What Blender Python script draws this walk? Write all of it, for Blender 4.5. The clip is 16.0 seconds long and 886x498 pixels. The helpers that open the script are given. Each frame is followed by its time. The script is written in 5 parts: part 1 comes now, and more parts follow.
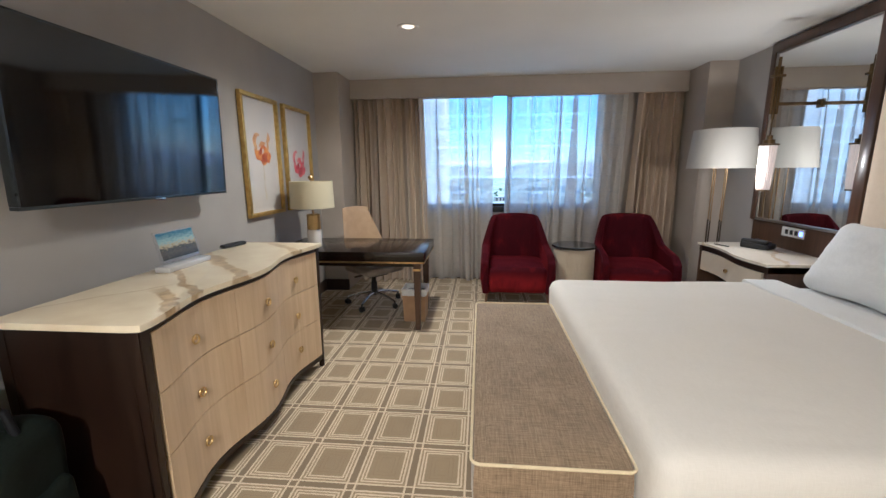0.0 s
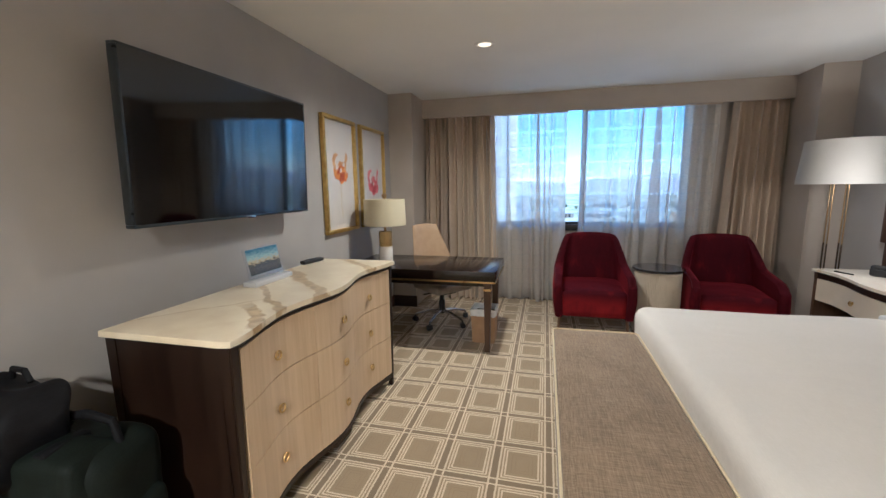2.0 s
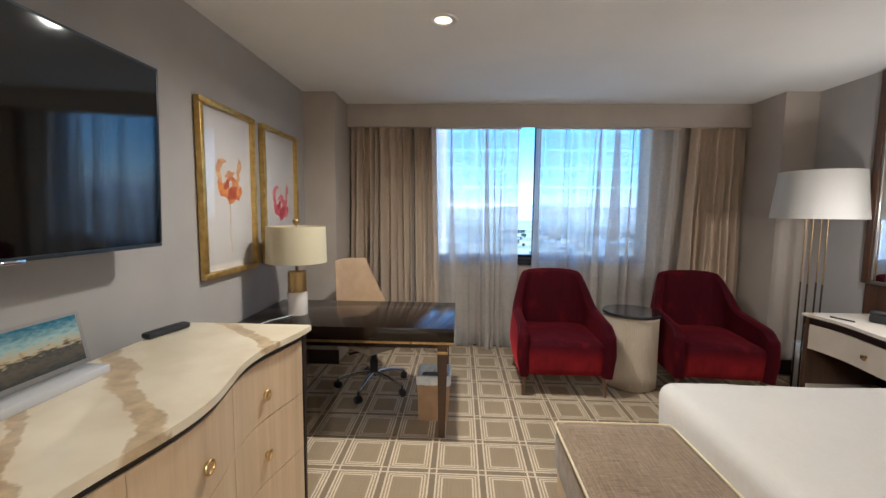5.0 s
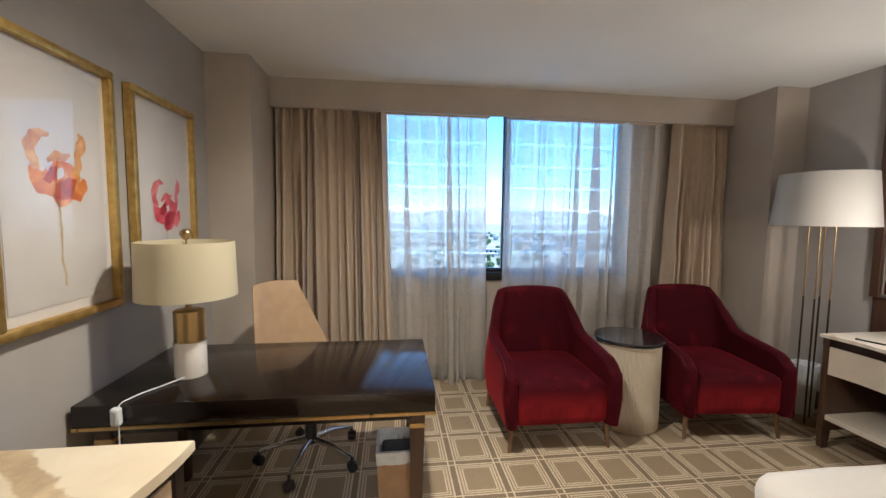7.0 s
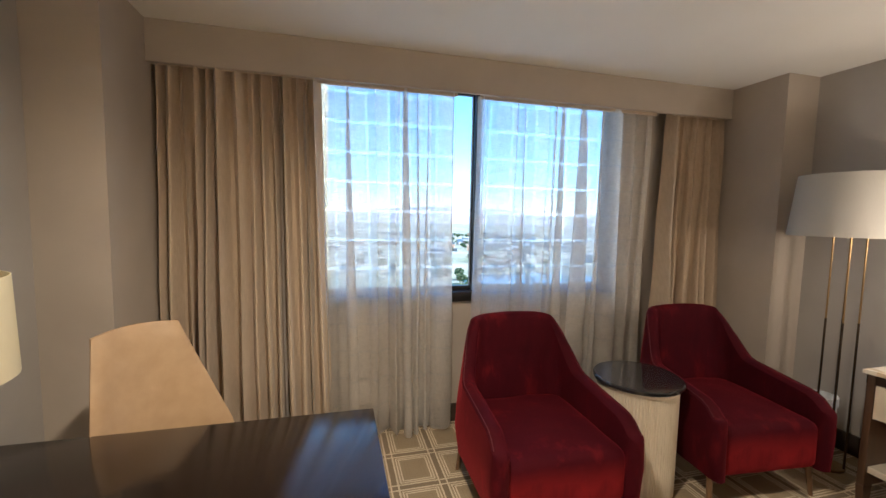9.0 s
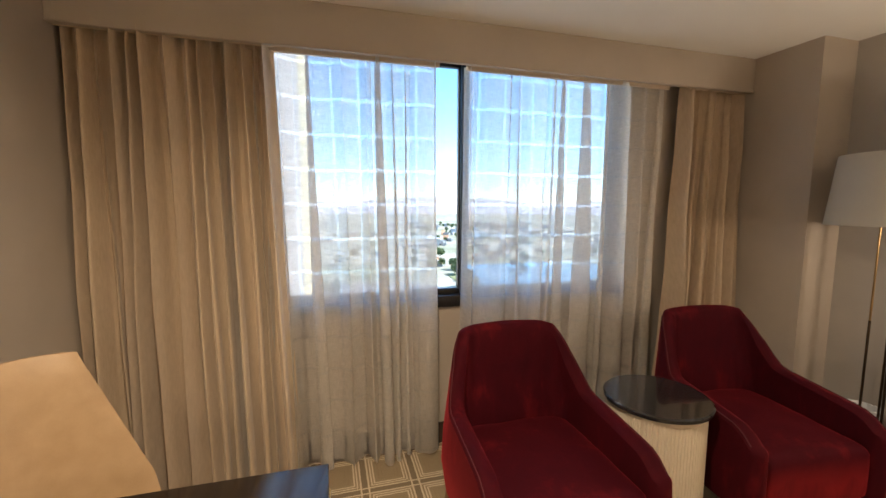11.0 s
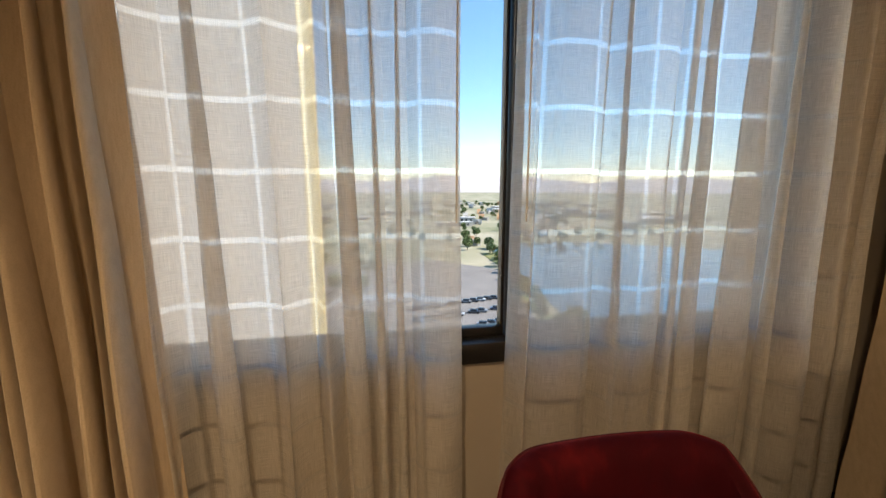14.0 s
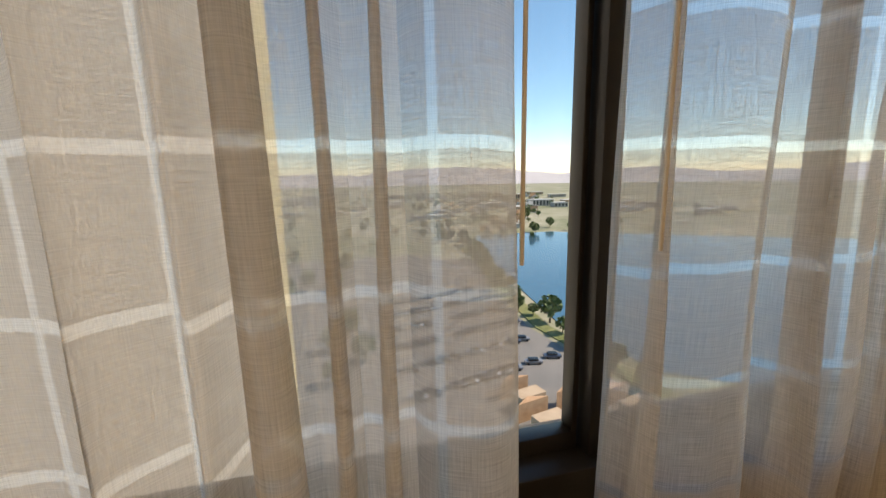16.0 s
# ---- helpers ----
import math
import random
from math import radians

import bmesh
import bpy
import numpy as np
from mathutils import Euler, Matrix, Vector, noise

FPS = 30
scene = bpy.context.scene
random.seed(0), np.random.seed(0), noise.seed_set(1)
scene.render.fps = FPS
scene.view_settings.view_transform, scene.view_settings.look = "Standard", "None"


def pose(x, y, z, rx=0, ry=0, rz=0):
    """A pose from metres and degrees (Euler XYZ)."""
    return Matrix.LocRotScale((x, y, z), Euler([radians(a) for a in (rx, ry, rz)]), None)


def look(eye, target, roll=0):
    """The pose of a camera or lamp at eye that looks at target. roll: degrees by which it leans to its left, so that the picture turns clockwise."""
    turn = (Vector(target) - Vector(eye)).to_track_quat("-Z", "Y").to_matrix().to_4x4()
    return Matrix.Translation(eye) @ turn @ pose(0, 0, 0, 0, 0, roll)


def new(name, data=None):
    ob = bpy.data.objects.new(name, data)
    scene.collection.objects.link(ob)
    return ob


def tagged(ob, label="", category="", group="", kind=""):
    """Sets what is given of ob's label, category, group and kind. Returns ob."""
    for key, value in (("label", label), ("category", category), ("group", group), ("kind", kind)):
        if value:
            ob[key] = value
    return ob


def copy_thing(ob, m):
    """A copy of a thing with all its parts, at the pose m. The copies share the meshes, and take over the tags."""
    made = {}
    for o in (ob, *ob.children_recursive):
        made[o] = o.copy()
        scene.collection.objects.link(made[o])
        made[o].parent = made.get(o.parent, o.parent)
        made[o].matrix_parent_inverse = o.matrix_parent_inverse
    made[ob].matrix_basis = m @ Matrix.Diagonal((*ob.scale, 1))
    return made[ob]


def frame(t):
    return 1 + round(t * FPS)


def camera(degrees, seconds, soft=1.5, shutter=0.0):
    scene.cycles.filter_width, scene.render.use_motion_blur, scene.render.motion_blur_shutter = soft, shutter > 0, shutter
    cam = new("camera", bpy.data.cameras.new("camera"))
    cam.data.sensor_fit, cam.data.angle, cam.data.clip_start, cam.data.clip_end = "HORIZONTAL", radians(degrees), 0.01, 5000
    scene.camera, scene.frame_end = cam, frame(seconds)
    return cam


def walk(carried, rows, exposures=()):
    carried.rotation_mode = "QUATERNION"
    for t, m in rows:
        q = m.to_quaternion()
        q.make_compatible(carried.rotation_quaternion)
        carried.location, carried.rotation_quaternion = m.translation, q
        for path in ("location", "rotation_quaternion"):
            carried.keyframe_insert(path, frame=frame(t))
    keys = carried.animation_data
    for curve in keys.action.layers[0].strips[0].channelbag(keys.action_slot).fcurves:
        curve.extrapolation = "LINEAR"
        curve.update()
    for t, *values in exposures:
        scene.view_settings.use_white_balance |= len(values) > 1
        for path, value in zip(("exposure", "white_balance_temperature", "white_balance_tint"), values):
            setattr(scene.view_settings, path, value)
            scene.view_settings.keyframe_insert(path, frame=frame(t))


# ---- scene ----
cam = camera(95.1, 16.0)
SKY, SUN, DOWN, SCONCE, SHEER_OPEN = 0.113, 2.9, 56.0, 5.5, 0.28
EXPOSURES = [(0.0, 2.03, 4350, 8), (5.0, 2.07, 4450, 8), (9.0, 2.2, 5150, 10), (11.5, 2.17, 5950, 12), (12.5, 1.95, 6250, 12), (14.0, 1.53, 7100, 13), (15.0, 1.33, 7700, 14), (16.0, 0.98, 8000, 14)]
PATH = [
    (0, (0.329, 0.632, 1.482), (0.147, 2.586, 1.1), -0.5),
    (0.5, (0.318, 0.634, 1.485), (-0.028, 2.569, 1.115), -0.7),
    (1, (0.311, 0.638, 1.486), (-0.143, 2.552, 1.127), -0.8),
    (1.5, (0.299, 0.651, 1.484), (-0.215, 2.556, 1.158), -0.8),
    (2, (0.234, 0.706, 1.497), (-0.249, 2.623, 1.195), -0.8),
    (2.5, (0.138, 0.822, 1.498), (-0.276, 2.758, 1.22), -0.6),
    (3, (0.052, 0.93, 1.49), (-0.276, 2.883, 1.213), -0.2),
    (3.5, (0.029, 1.05, 1.49), (-0.281, 3.009, 1.231), 0.1),
    (4, (0.029, 1.271, 1.497), (-0.234, 3.242, 1.277), 0.4),
    (4.5, (-0.011, 1.452, 1.49), (-0.193, 3.431, 1.268), 0.7),
    (5, (-0.142, 1.634, 1.502), (-0.224, 3.624, 1.318), 0.6),
    (5.2, (-0.168, 1.701, 1.487), (-0.224, 3.692, 1.305), 0.7),
    (7.3, (-0.372, 2.606, 1.521), (-0.094, 4.58, 1.358), 0.7),
    (7.5, (-0.377, 2.705, 1.52), (-0.085, 4.676, 1.343), 0.8),
    (8, (-0.314, 2.922, 1.537), (0.024, 4.886, 1.373), 0.8),
    (8.5, (-0.276, 3.091, 1.541), (0.133, 5.039, 1.352), 1.0),
    (9, (-0.315, 3.268, 1.558), (0.193, 5.195, 1.393), 1.1),
    (11.3, (-0.114, 3.769, 1.574), (0.419, 5.685, 1.359), 0.1),
    (11.5, (-0.093, 3.874, 1.574), (0.426, 5.796, 1.382), -0.1),
    (12, (-0.021, 4.071, 1.581), (0.486, 5.992, 1.357), 0.2),
    (12.5, (0.118, 4.237, 1.575), (0.594, 6.165, 1.339), 0.5),
    (13, (0.197, 4.379, 1.562), (0.691, 6.298, 1.296), 0.6),
    (13.5, (0.185, 4.588, 1.553), (0.633, 6.519, 1.283), 0.7),
    (14, (0.196, 4.81, 1.542), (0.559, 6.751, 1.226), -0.0),
    (14.5, (0.258, 5.005, 1.547), (0.492, 6.961, 1.2), -0.7),
    (15, (0.241, 5.199, 1.54), (0.503, 7.148, 1.179), -0.8),
    (15.5, (0.183, 5.385, 1.548), (0.589, 7.312, 1.198), -1.1),
    (16, (0.236, 5.506, 1.539), (0.722, 7.415, 1.188), -1.1),
]
walk(cam, [(t, look(eye, target, roll)) for t, eye, target, roll in PATH], EXPOSURES)


# ---- world, sun, exposure ----
def make_world():
    w = bpy.data.worlds.new("sky")
    scene.world = w
    w.use_nodes = True
    nt = w.node_tree
    sky = nt.nodes.new("ShaderNodeTexSky")
    sky.sky_type, sky.sun_disc = "NISHITA", False
    sky.sun_elevation, sky.sun_rotation = radians(48), radians(95)
    sky.altitude, sky.air_density, sky.dust_density, sky.ozone_density = 1300, 1.0, 0.12, 3.5
    hue = nt.nodes.new("ShaderNodeHueSaturation")
    hue.inputs["Saturation"].default_value, hue.inputs["Hue"].default_value = 1.12, 0.49
    nt.links.new(sky.outputs[0], hue.inputs["Color"]), nt.links.new(hue.outputs[0], nt.nodes["Background"].inputs[0])
    nt.nodes["Background"].inputs[1].default_value = SKY
    sun = new("sun", bpy.data.lights.new("sun", "SUN"))
    sun.data.energy, sun.data.angle, sun.data.color = SUN, radians(0.5), (1.0, 0.95, 0.87)
    sun.matrix_world = look((0, 0, 60), (-0.9, 0.08, 60 - 1.0))


make_world()


# ---- materials ----
def rgb(c):
    return (*c, 1.0)


def shader(name):
    m = bpy.data.materials.new(name)
    m.use_nodes = True
    return m, m.node_tree.nodes, m.node_tree.links, m.node_tree.nodes["Principled BSDF"]


def grained(name, c1, c2, scale=8.0, rough=0.6, metal=0.0, bump=0.1, stretch=(1, 1, 1), detail=6, fine=120.0, sheen=0.0,
            coat=0.0, mix=0.25, rough_var=0.08, dist=0.002):
    """Two-scale noise in colour and gloss with a fine relief, in metres of the thing itself."""
    m, n, l, b = shader(name)
    co, mp = n.new("ShaderNodeTexCoord"), n.new("ShaderNodeMapping")
    mp.inputs["Scale"].default_value = stretch
    l.new(co.outputs["Object"], mp.inputs[0])
    big, small = n.new("ShaderNodeTexNoise"), n.new("ShaderNodeTexNoise")
    big.inputs["Scale"].default_value, big.inputs["Detail"].default_value = scale, detail
    small.inputs["Scale"].default_value, small.inputs["Detail"].default_value = fine, 3
    l.new(mp.outputs[0], big.inputs["Vector"]), l.new(mp.outputs[0], small.inputs["Vector"])
    ramp = n.new("ShaderNodeValToRGB")
    ramp.color_ramp.elements[0].position, ramp.color_ramp.elements[1].position = 0.3, 0.7
    ramp.color_ramp.elements[0].color, ramp.color_ramp.elements[1].color = rgb(c1), rgb(c2)
    mx = n.new("ShaderNodeMath")
    mx.operation = "MULTIPLY_ADD"
    l.new(small.outputs[0], mx.inputs[0])
    mx.inputs[1].default_value = mix
    sub = n.new("ShaderNodeMath")
    sub.operation = "SUBTRACT"
    l.new(big.outputs[0], sub.inputs[0])
    sub.inputs[1].default_value = mix / 2
    l.new(sub.outputs[0], mx.inputs[2])
    l.new(mx.outputs[0], ramp.inputs[0])
    l.new(ramp.outputs[0], b.inputs["Base Color"])
    rr = n.new("ShaderNodeMapRange")
    rr.inputs["To Min"].default_value, rr.inputs["To Max"].default_value = rough - rough_var, rough + rough_var
    l.new(big.outputs[0], rr.inputs[0]), l.new(rr.outputs[0], b.inputs["Roughness"])
    b.inputs["Metallic"].default_value = metal
    b.inputs["Sheen Weight"].default_value = sheen
    b.inputs["Coat Weight"].default_value = coat
    if bump:
        bp = n.new("ShaderNodeBump")
        bp.inputs["Strength"].default_value, bp.inputs["Distance"].default_value = bump, dist
        l.new(small.outputs[0], bp.inputs["Height"]), l.new(bp.outputs[0], b.inputs["Normal"])
    return m


def chain(n, l):
    """A small maker of maths nodes."""
    def f(op, a, b=None, c=None):
        q = n.new("ShaderNodeMath")
        q.operation = op
        for i, v in enumerate((a, b, c)):
            if v is None:
                continue
            if isinstance(v, (int, float)):
                q.inputs[i].default_value = v
            else:
                l.new(v, q.inputs[i])
        return q.outputs[0]
    return f


def carpet_material():
    m, n, l, b = shader("woven_carpet")
    f = chain(n, l)
    co, sep = n.new("ShaderNodeTexCoord"), n.new("ShaderNodeSeparateXYZ")
    wob = n.new("ShaderNodeTexNoise")
    wob.inputs["Scale"].default_value = 60
    l.new(co.outputs["Object"], wob.inputs["Vector"])
    mixv = n.new("ShaderNodeVectorMath")
    mixv.operation = "MULTIPLY_ADD"
    l.new(wob.outputs["Color"], mixv.inputs[0])
    mixv.inputs[1].default_value = (0.006, 0.006, 0)
    l.new(co.outputs["Object"], mixv.inputs[2])
    l.new(mixv.outputs[0], sep.inputs[0])
    d = []
    for axis, pitch, start in ((0, 0.2835, 0.008), (1, 0.318, 3.543)):
        u = f("DIVIDE", f("SUBTRACT", sep.outputs[axis], start), pitch)
        u = f("SUBTRACT", u, f("ROUND", u))
        d.append(f("MULTIPLY", f("ABSOLUTE", u), pitch))
    near = f("MINIMUM", d[0], d[1])

    def line(v, a, c):
        return f("MULTIPLY", f("GREATER_THAN", v, a), f("LESS_THAN", v, c))
    white = f("MAXIMUM", f("MAXIMUM", line(near, 0.036, 0.0445), line(near, 0.052, 0.0605)), f("MAXIMUM", line(d[0], 0.0165, 0.0265), line(d[1], 0.0165, 0.0265)))
    band = f("LESS_THAN", near, 0.0165)
    ring = f("MAXIMUM", line(near, 0.085, 0.088), line(near, 0.105, 0.108))
    grain, blot = n.new("ShaderNodeTexNoise"), n.new("ShaderNodeTexNoise")
    grain.inputs["Scale"].default_value, grain.inputs["Detail"].default_value = 350, 2
    blot.inputs["Scale"].default_value, blot.inputs["Detail"].default_value = 3, 4
    l.new(co.outputs["Object"], grain.inputs["Vector"]), l.new(co.outputs["Object"], blot.inputs["Vector"])

    def blend(fac, a, c):
        q = n.new("ShaderNodeMix")
        q.data_type = "RGBA"
        for sock, v in ((q.inputs[0], fac), (q.inputs[6], a), (q.inputs[7], c)):
            if isinstance(v, tuple):
                sock.default_value = v
            else:
                l.new(v, sock)
        return q.outputs[2]
    c = blend(band, rgb((0.285, 0.217, 0.128)), rgb((0.20, 0.148, 0.09)))
    c = blend(ring, c, rgb((0.25, 0.188, 0.11)))
    c = blend(white, c, rgb((0.60, 0.50, 0.35)))
    dirt = f("MULTIPLY_ADD", grain.outputs[0], 0.55, f("MULTIPLY_ADD", blot.outputs[0], 0.3, 0.58))
    hs = n.new("ShaderNodeHueSaturation")
    l.new(c, hs.inputs["Color"]), l.new(dirt, hs.inputs["Value"])
    l.new(hs.outputs[0], b.inputs["Base Color"])
    b.inputs["Roughness"].default_value, b.inputs["Sheen Weight"].default_value = 0.95, 0.15
    bp = n.new("ShaderNodeBump")
    bp.inputs["Strength"].default_value, bp.inputs["Distance"].default_value = 0.5, 0.004
    l.new(f("ADD", f("MULTIPLY", grain.outputs[0], 0.6), f("MULTIPLY", white, 0.4)), bp.inputs["Height"]), l.new(bp.outputs[0], b.inputs["Normal"])
    return m


def marble_material(name, base, vein, angle, scale, band=0.5, rough=0.18):
    """Pale stone with broad ochre veins that have a crisp, ragged edge."""
    m, n, l, b = shader(name)
    f = chain(n, l)
    co, mp = n.new("ShaderNodeTexCoord"), n.new("ShaderNodeMapping")
    mp.inputs["Rotation"].default_value = (0, 0, radians(angle))
    l.new(co.outputs["Object"], mp.inputs[0])
    big, small = n.new("ShaderNodeTexNoise"), n.new("ShaderNodeTexNoise")
    big.inputs["Scale"].default_value, big.inputs["Detail"].default_value = 2.2, 3
    small.inputs["Scale"].default_value, small.inputs["Detail"].default_value = 22, 8
    l.new(mp.outputs[0], big.inputs["Vector"]), l.new(mp.outputs[0], small.inputs["Vector"])
    sep = n.new("ShaderNodeSeparateXYZ")
    l.new(mp.outputs[0], sep.inputs[0])
    u = f("ADD", f("MULTIPLY", sep.outputs[0], scale), f("ADD", f("MULTIPLY", big.outputs[0], 1.1), f("MULTIPLY", small.outputs[0], 0.22)))
    tri = f("ABSOLUTE", f("SUBTRACT", u, f("ROUND", u)))
    mask = n.new("ShaderNodeMapRange")
    l.new(tri, mask.inputs[0])
    mask.inputs["From Min"].default_value, mask.inputs["From Max"].default_value = band * 0.5, band * 0.5 - 0.012
    hair = n.new("ShaderNodeMapRange")
    l.new(f("ABSOLUTE", f("SUBTRACT", tri, 0.36)), hair.inputs[0])
    hair.inputs["From Min"].default_value, hair.inputs["From Max"].default_value = 0.012, 0.0
    tone = n.new("ShaderNodeValToRGB")
    tone.color_ramp.elements[0].color, tone.color_ramp.elements[1].color = rgb(vein), rgb([v * 1.75 for v in vein])
    tone.color_ramp.elements[0].position, tone.color_ramp.elements[1].position = 0.35, 0.65
    l.new(small.outputs[0], tone.inputs[0])
    q = n.new("ShaderNodeMix")
    q.data_type = "RGBA"
    l.new(f("MINIMUM", f("ADD", f("MULTIPLY", mask.outputs[0], 0.7), f("MULTIPLY", hair.outputs[0], 0.3)), 1.0), q.inputs[0])
    q.inputs[6].default_value = rgb(base)
    l.new(tone.outputs[0], q.inputs[7])
    l.new(q.outputs[2], b.inputs["Base Color"])
    b.inputs["Roughness"].default_value = rough
    return m


def dresser_stone():
    """Cream slab crossed by three broad ochre veins, with one darker patch that runs out into a thread."""
    m, n, l, b = shader("veined_stone_top")
    f = chain(n, l)
    co, sep = n.new("ShaderNodeTexCoord"), n.new("ShaderNodeSeparateXYZ")
    l.new(co.outputs["Object"], sep.inputs[0])
    big, small, cloud = (n.new("ShaderNodeTexNoise") for _ in range(3))
    for t, sc, det in ((big, 3.0, 3), (small, 20, 7), (cloud, 7, 5)):
        t.inputs["Scale"].default_value, t.inputs["Detail"].default_value = sc, det
        l.new(co.outputs["Object"], t.inputs["Vector"])
    x, y = sep.outputs[0], sep.outputs[1]
    shake = f("ADD", f("MULTIPLY_ADD", big.outputs[0], 0.26, -0.13), f("MULTIPLY_ADD", small.outputs[0], 0.07, -0.035))
    u = f("ADD", f("MULTIPLY_ADD", x, 0.95, f("ADD", y, 0.841)), shake)

    def soft(v, a, c):
        q = n.new("ShaderNodeMapRange")
        l.new(v, q.inputs[0])
        q.inputs["From Min"].default_value, q.inputs["From Max"].default_value = a, c
        return q.outputs[0]
    mask = None
    for at, half, strength in ((2.20, 0.028, 0.75), (2.53, 0.05, 0.7), (3.14, 0.045, 0.7)):
        k = f("MULTIPLY", soft(f("ABSOLUTE", f("SUBTRACT", u, at)), half + 0.006, half - 0.006), strength)
        mask = k if mask is None else f("MAXIMUM", mask, k)
    patch = f("MULTIPLY", soft(f("ABSOLUTE", f("SUBTRACT", u, 2.06)), 0.05, 0.035), soft(f("ADD", x, shake), -1.12, -1.06))
    side = f("SUBTRACT", f("SUBTRACT", y, f("MULTIPLY", f("ADD", x, 1.236), 1.18)), 2.2)
    thread = f("MULTIPLY", soft(f("ABSOLUTE", f("ADD", side, f("MULTIPLY", shake, 0.5))), 0.016, 0.004), soft(x, -1.08, -1.16))
    mask = f("MAXIMUM", mask, f("MAXIMUM", f("MULTIPLY", patch, 0.85), f("MULTIPLY", thread, 0.55)))
    tone, base, q = n.new("ShaderNodeValToRGB"), n.new("ShaderNodeValToRGB"), n.new("ShaderNodeMix")
    for r, lo, hi in ((tone, (0.27, 0.165, 0.06), (0.52, 0.37, 0.17)), (base, (0.68, 0.585, 0.42), (0.77, 0.69, 0.52))):
        r.color_ramp.elements[0].position, r.color_ramp.elements[1].position = 0.35, 0.65
        r.color_ramp.elements[0].color, r.color_ramp.elements[1].color = rgb(lo), rgb(hi)
    l.new(small.outputs[0], tone.inputs[0]), l.new(cloud.outputs[0], base.inputs[0])
    q.data_type = "RGBA"
    l.new(mask, q.inputs[0]), l.new(base.outputs[0], q.inputs[6]), l.new(tone.outputs[0], q.inputs[7])
    l.new(q.outputs[2], b.inputs["Base Color"])
    b.inputs["Roughness"].default_value = 0.28
    return m


def wood_material(name, c1, c2, axis, rough=0.4, coat=0.0, figure=1.0):
    """Veneer with long grain along one axis."""
    m, n, l, b = shader(name)
    co, mp = n.new("ShaderNodeTexCoord"), n.new("ShaderNodeMapping")
    s = [26.0, 26.0, 26.0]
    s[axis] = 1.1
    mp.inputs["Scale"].default_value = s
    l.new(co.outputs["Object"], mp.inputs[0])
    a, c = n.new("ShaderNodeTexNoise"), n.new("ShaderNodeTexNoise")
    a.inputs["Scale"].default_value, a.inputs["Detail"].default_value, a.inputs["Distortion"].default_value = 1.0 * figure, 8, 0.6
    c.inputs["Scale"].default_value, c.inputs["Detail"].default_value = 9, 4
    l.new(mp.outputs[0], a.inputs["Vector"]), l.new(mp.outputs[0], c.inputs["Vector"])
    big = n.new("ShaderNodeTexNoise")
    big.inputs["Scale"].default_value, big.inputs["Detail"].default_value = 2.5, 2
    l.new(co.outputs["Object"], big.inputs["Vector"])
    f = chain(n, l)
    v = f("ADD", f("MULTIPLY", a.outputs[0], 0.55), f("ADD", f("MULTIPLY", c.outputs[0], 0.2), f("MULTIPLY", big.outputs[0], 0.3)))
    ramp = n.new("ShaderNodeValToRGB")
    ramp.color_ramp.elements[0].position, ramp.color_ramp.elements[1].position = 0.36, 0.68
    ramp.color_ramp.elements[0].color, ramp.color_ramp.elements[1].color = rgb(c1), rgb(c2)
    l.new(v, ramp.inputs[0]), l.new(ramp.outputs[0], b.inputs["Base Color"])
    rr = n.new("ShaderNodeMapRange")
    rr.inputs["To Min"].default_value, rr.inputs["To Max"].default_value = rough - 0.08, rough + 0.1
    l.new(a.outputs[0], rr.inputs[0]), l.new(rr.outputs[0], b.inputs["Roughness"])
    b.inputs["Coat Weight"].default_value = coat
    bp = n.new("ShaderNodeBump")
    bp.inputs["Strength"].default_value, bp.inputs["Distance"].default_value = 0.08, 0.001
    l.new(c.outputs[0], bp.inputs["Height"]), l.new(bp.outputs[0], b.inputs["Normal"])
    return m


def weave_material(name, c1, c2, thread=900.0, rough=0.9, bump=0.35, sheen=0.2, slub=1.0):
    """Cloth: crossing threads with slubs of another tone."""
    m, n, l, b = shader(name)
    co = n.new("ShaderNodeTexCoord")
    outs = []
    for s in ((1, 0.06, 0.06), (0.06, 1, 1)):
        mp, t = n.new("ShaderNodeMapping"), n.new("ShaderNodeTexNoise")
        mp.inputs["Scale"].default_value = [v * thread for v in s]
        t.inputs["Scale"].default_value, t.inputs["Detail"].default_value = 0.5 * slub, 3
        l.new(co.outputs["Object"], mp.inputs[0]), l.new(mp.outputs[0], t.inputs["Vector"])
        outs.append(t.outputs[0])
    f = chain(n, l)
    big = n.new("ShaderNodeTexNoise")
    big.inputs["Scale"].default_value = 5
    l.new(co.outputs["Object"], big.inputs["Vector"])
    v = f("ADD", f("MULTIPLY", f("ADD", outs[0], outs[1]), 0.42), f("MULTIPLY", big.outputs[0], 0.16))
    ramp = n.new("ShaderNodeValToRGB")
    ramp.color_ramp.elements[0].position, ramp.color_ramp.elements[1].position = 0.36, 0.64
    ramp.color_ramp.elements[0].color, ramp.color_ramp.elements[1].color = rgb(c1), rgb(c2)
    l.new(v, ramp.inputs[0]), l.new(ramp.outputs[0], b.inputs["Base Color"])
    b.inputs["Roughness"].default_value, b.inputs["Sheen Weight"].default_value = rough, sheen
    bp = n.new("ShaderNodeBump")
    bp.inputs["Strength"].default_value, bp.inputs["Distance"].default_value = bump, 0.001
    l.new(v, bp.inputs["Height"]), l.new(bp.outputs[0], b.inputs["Normal"])
    return m


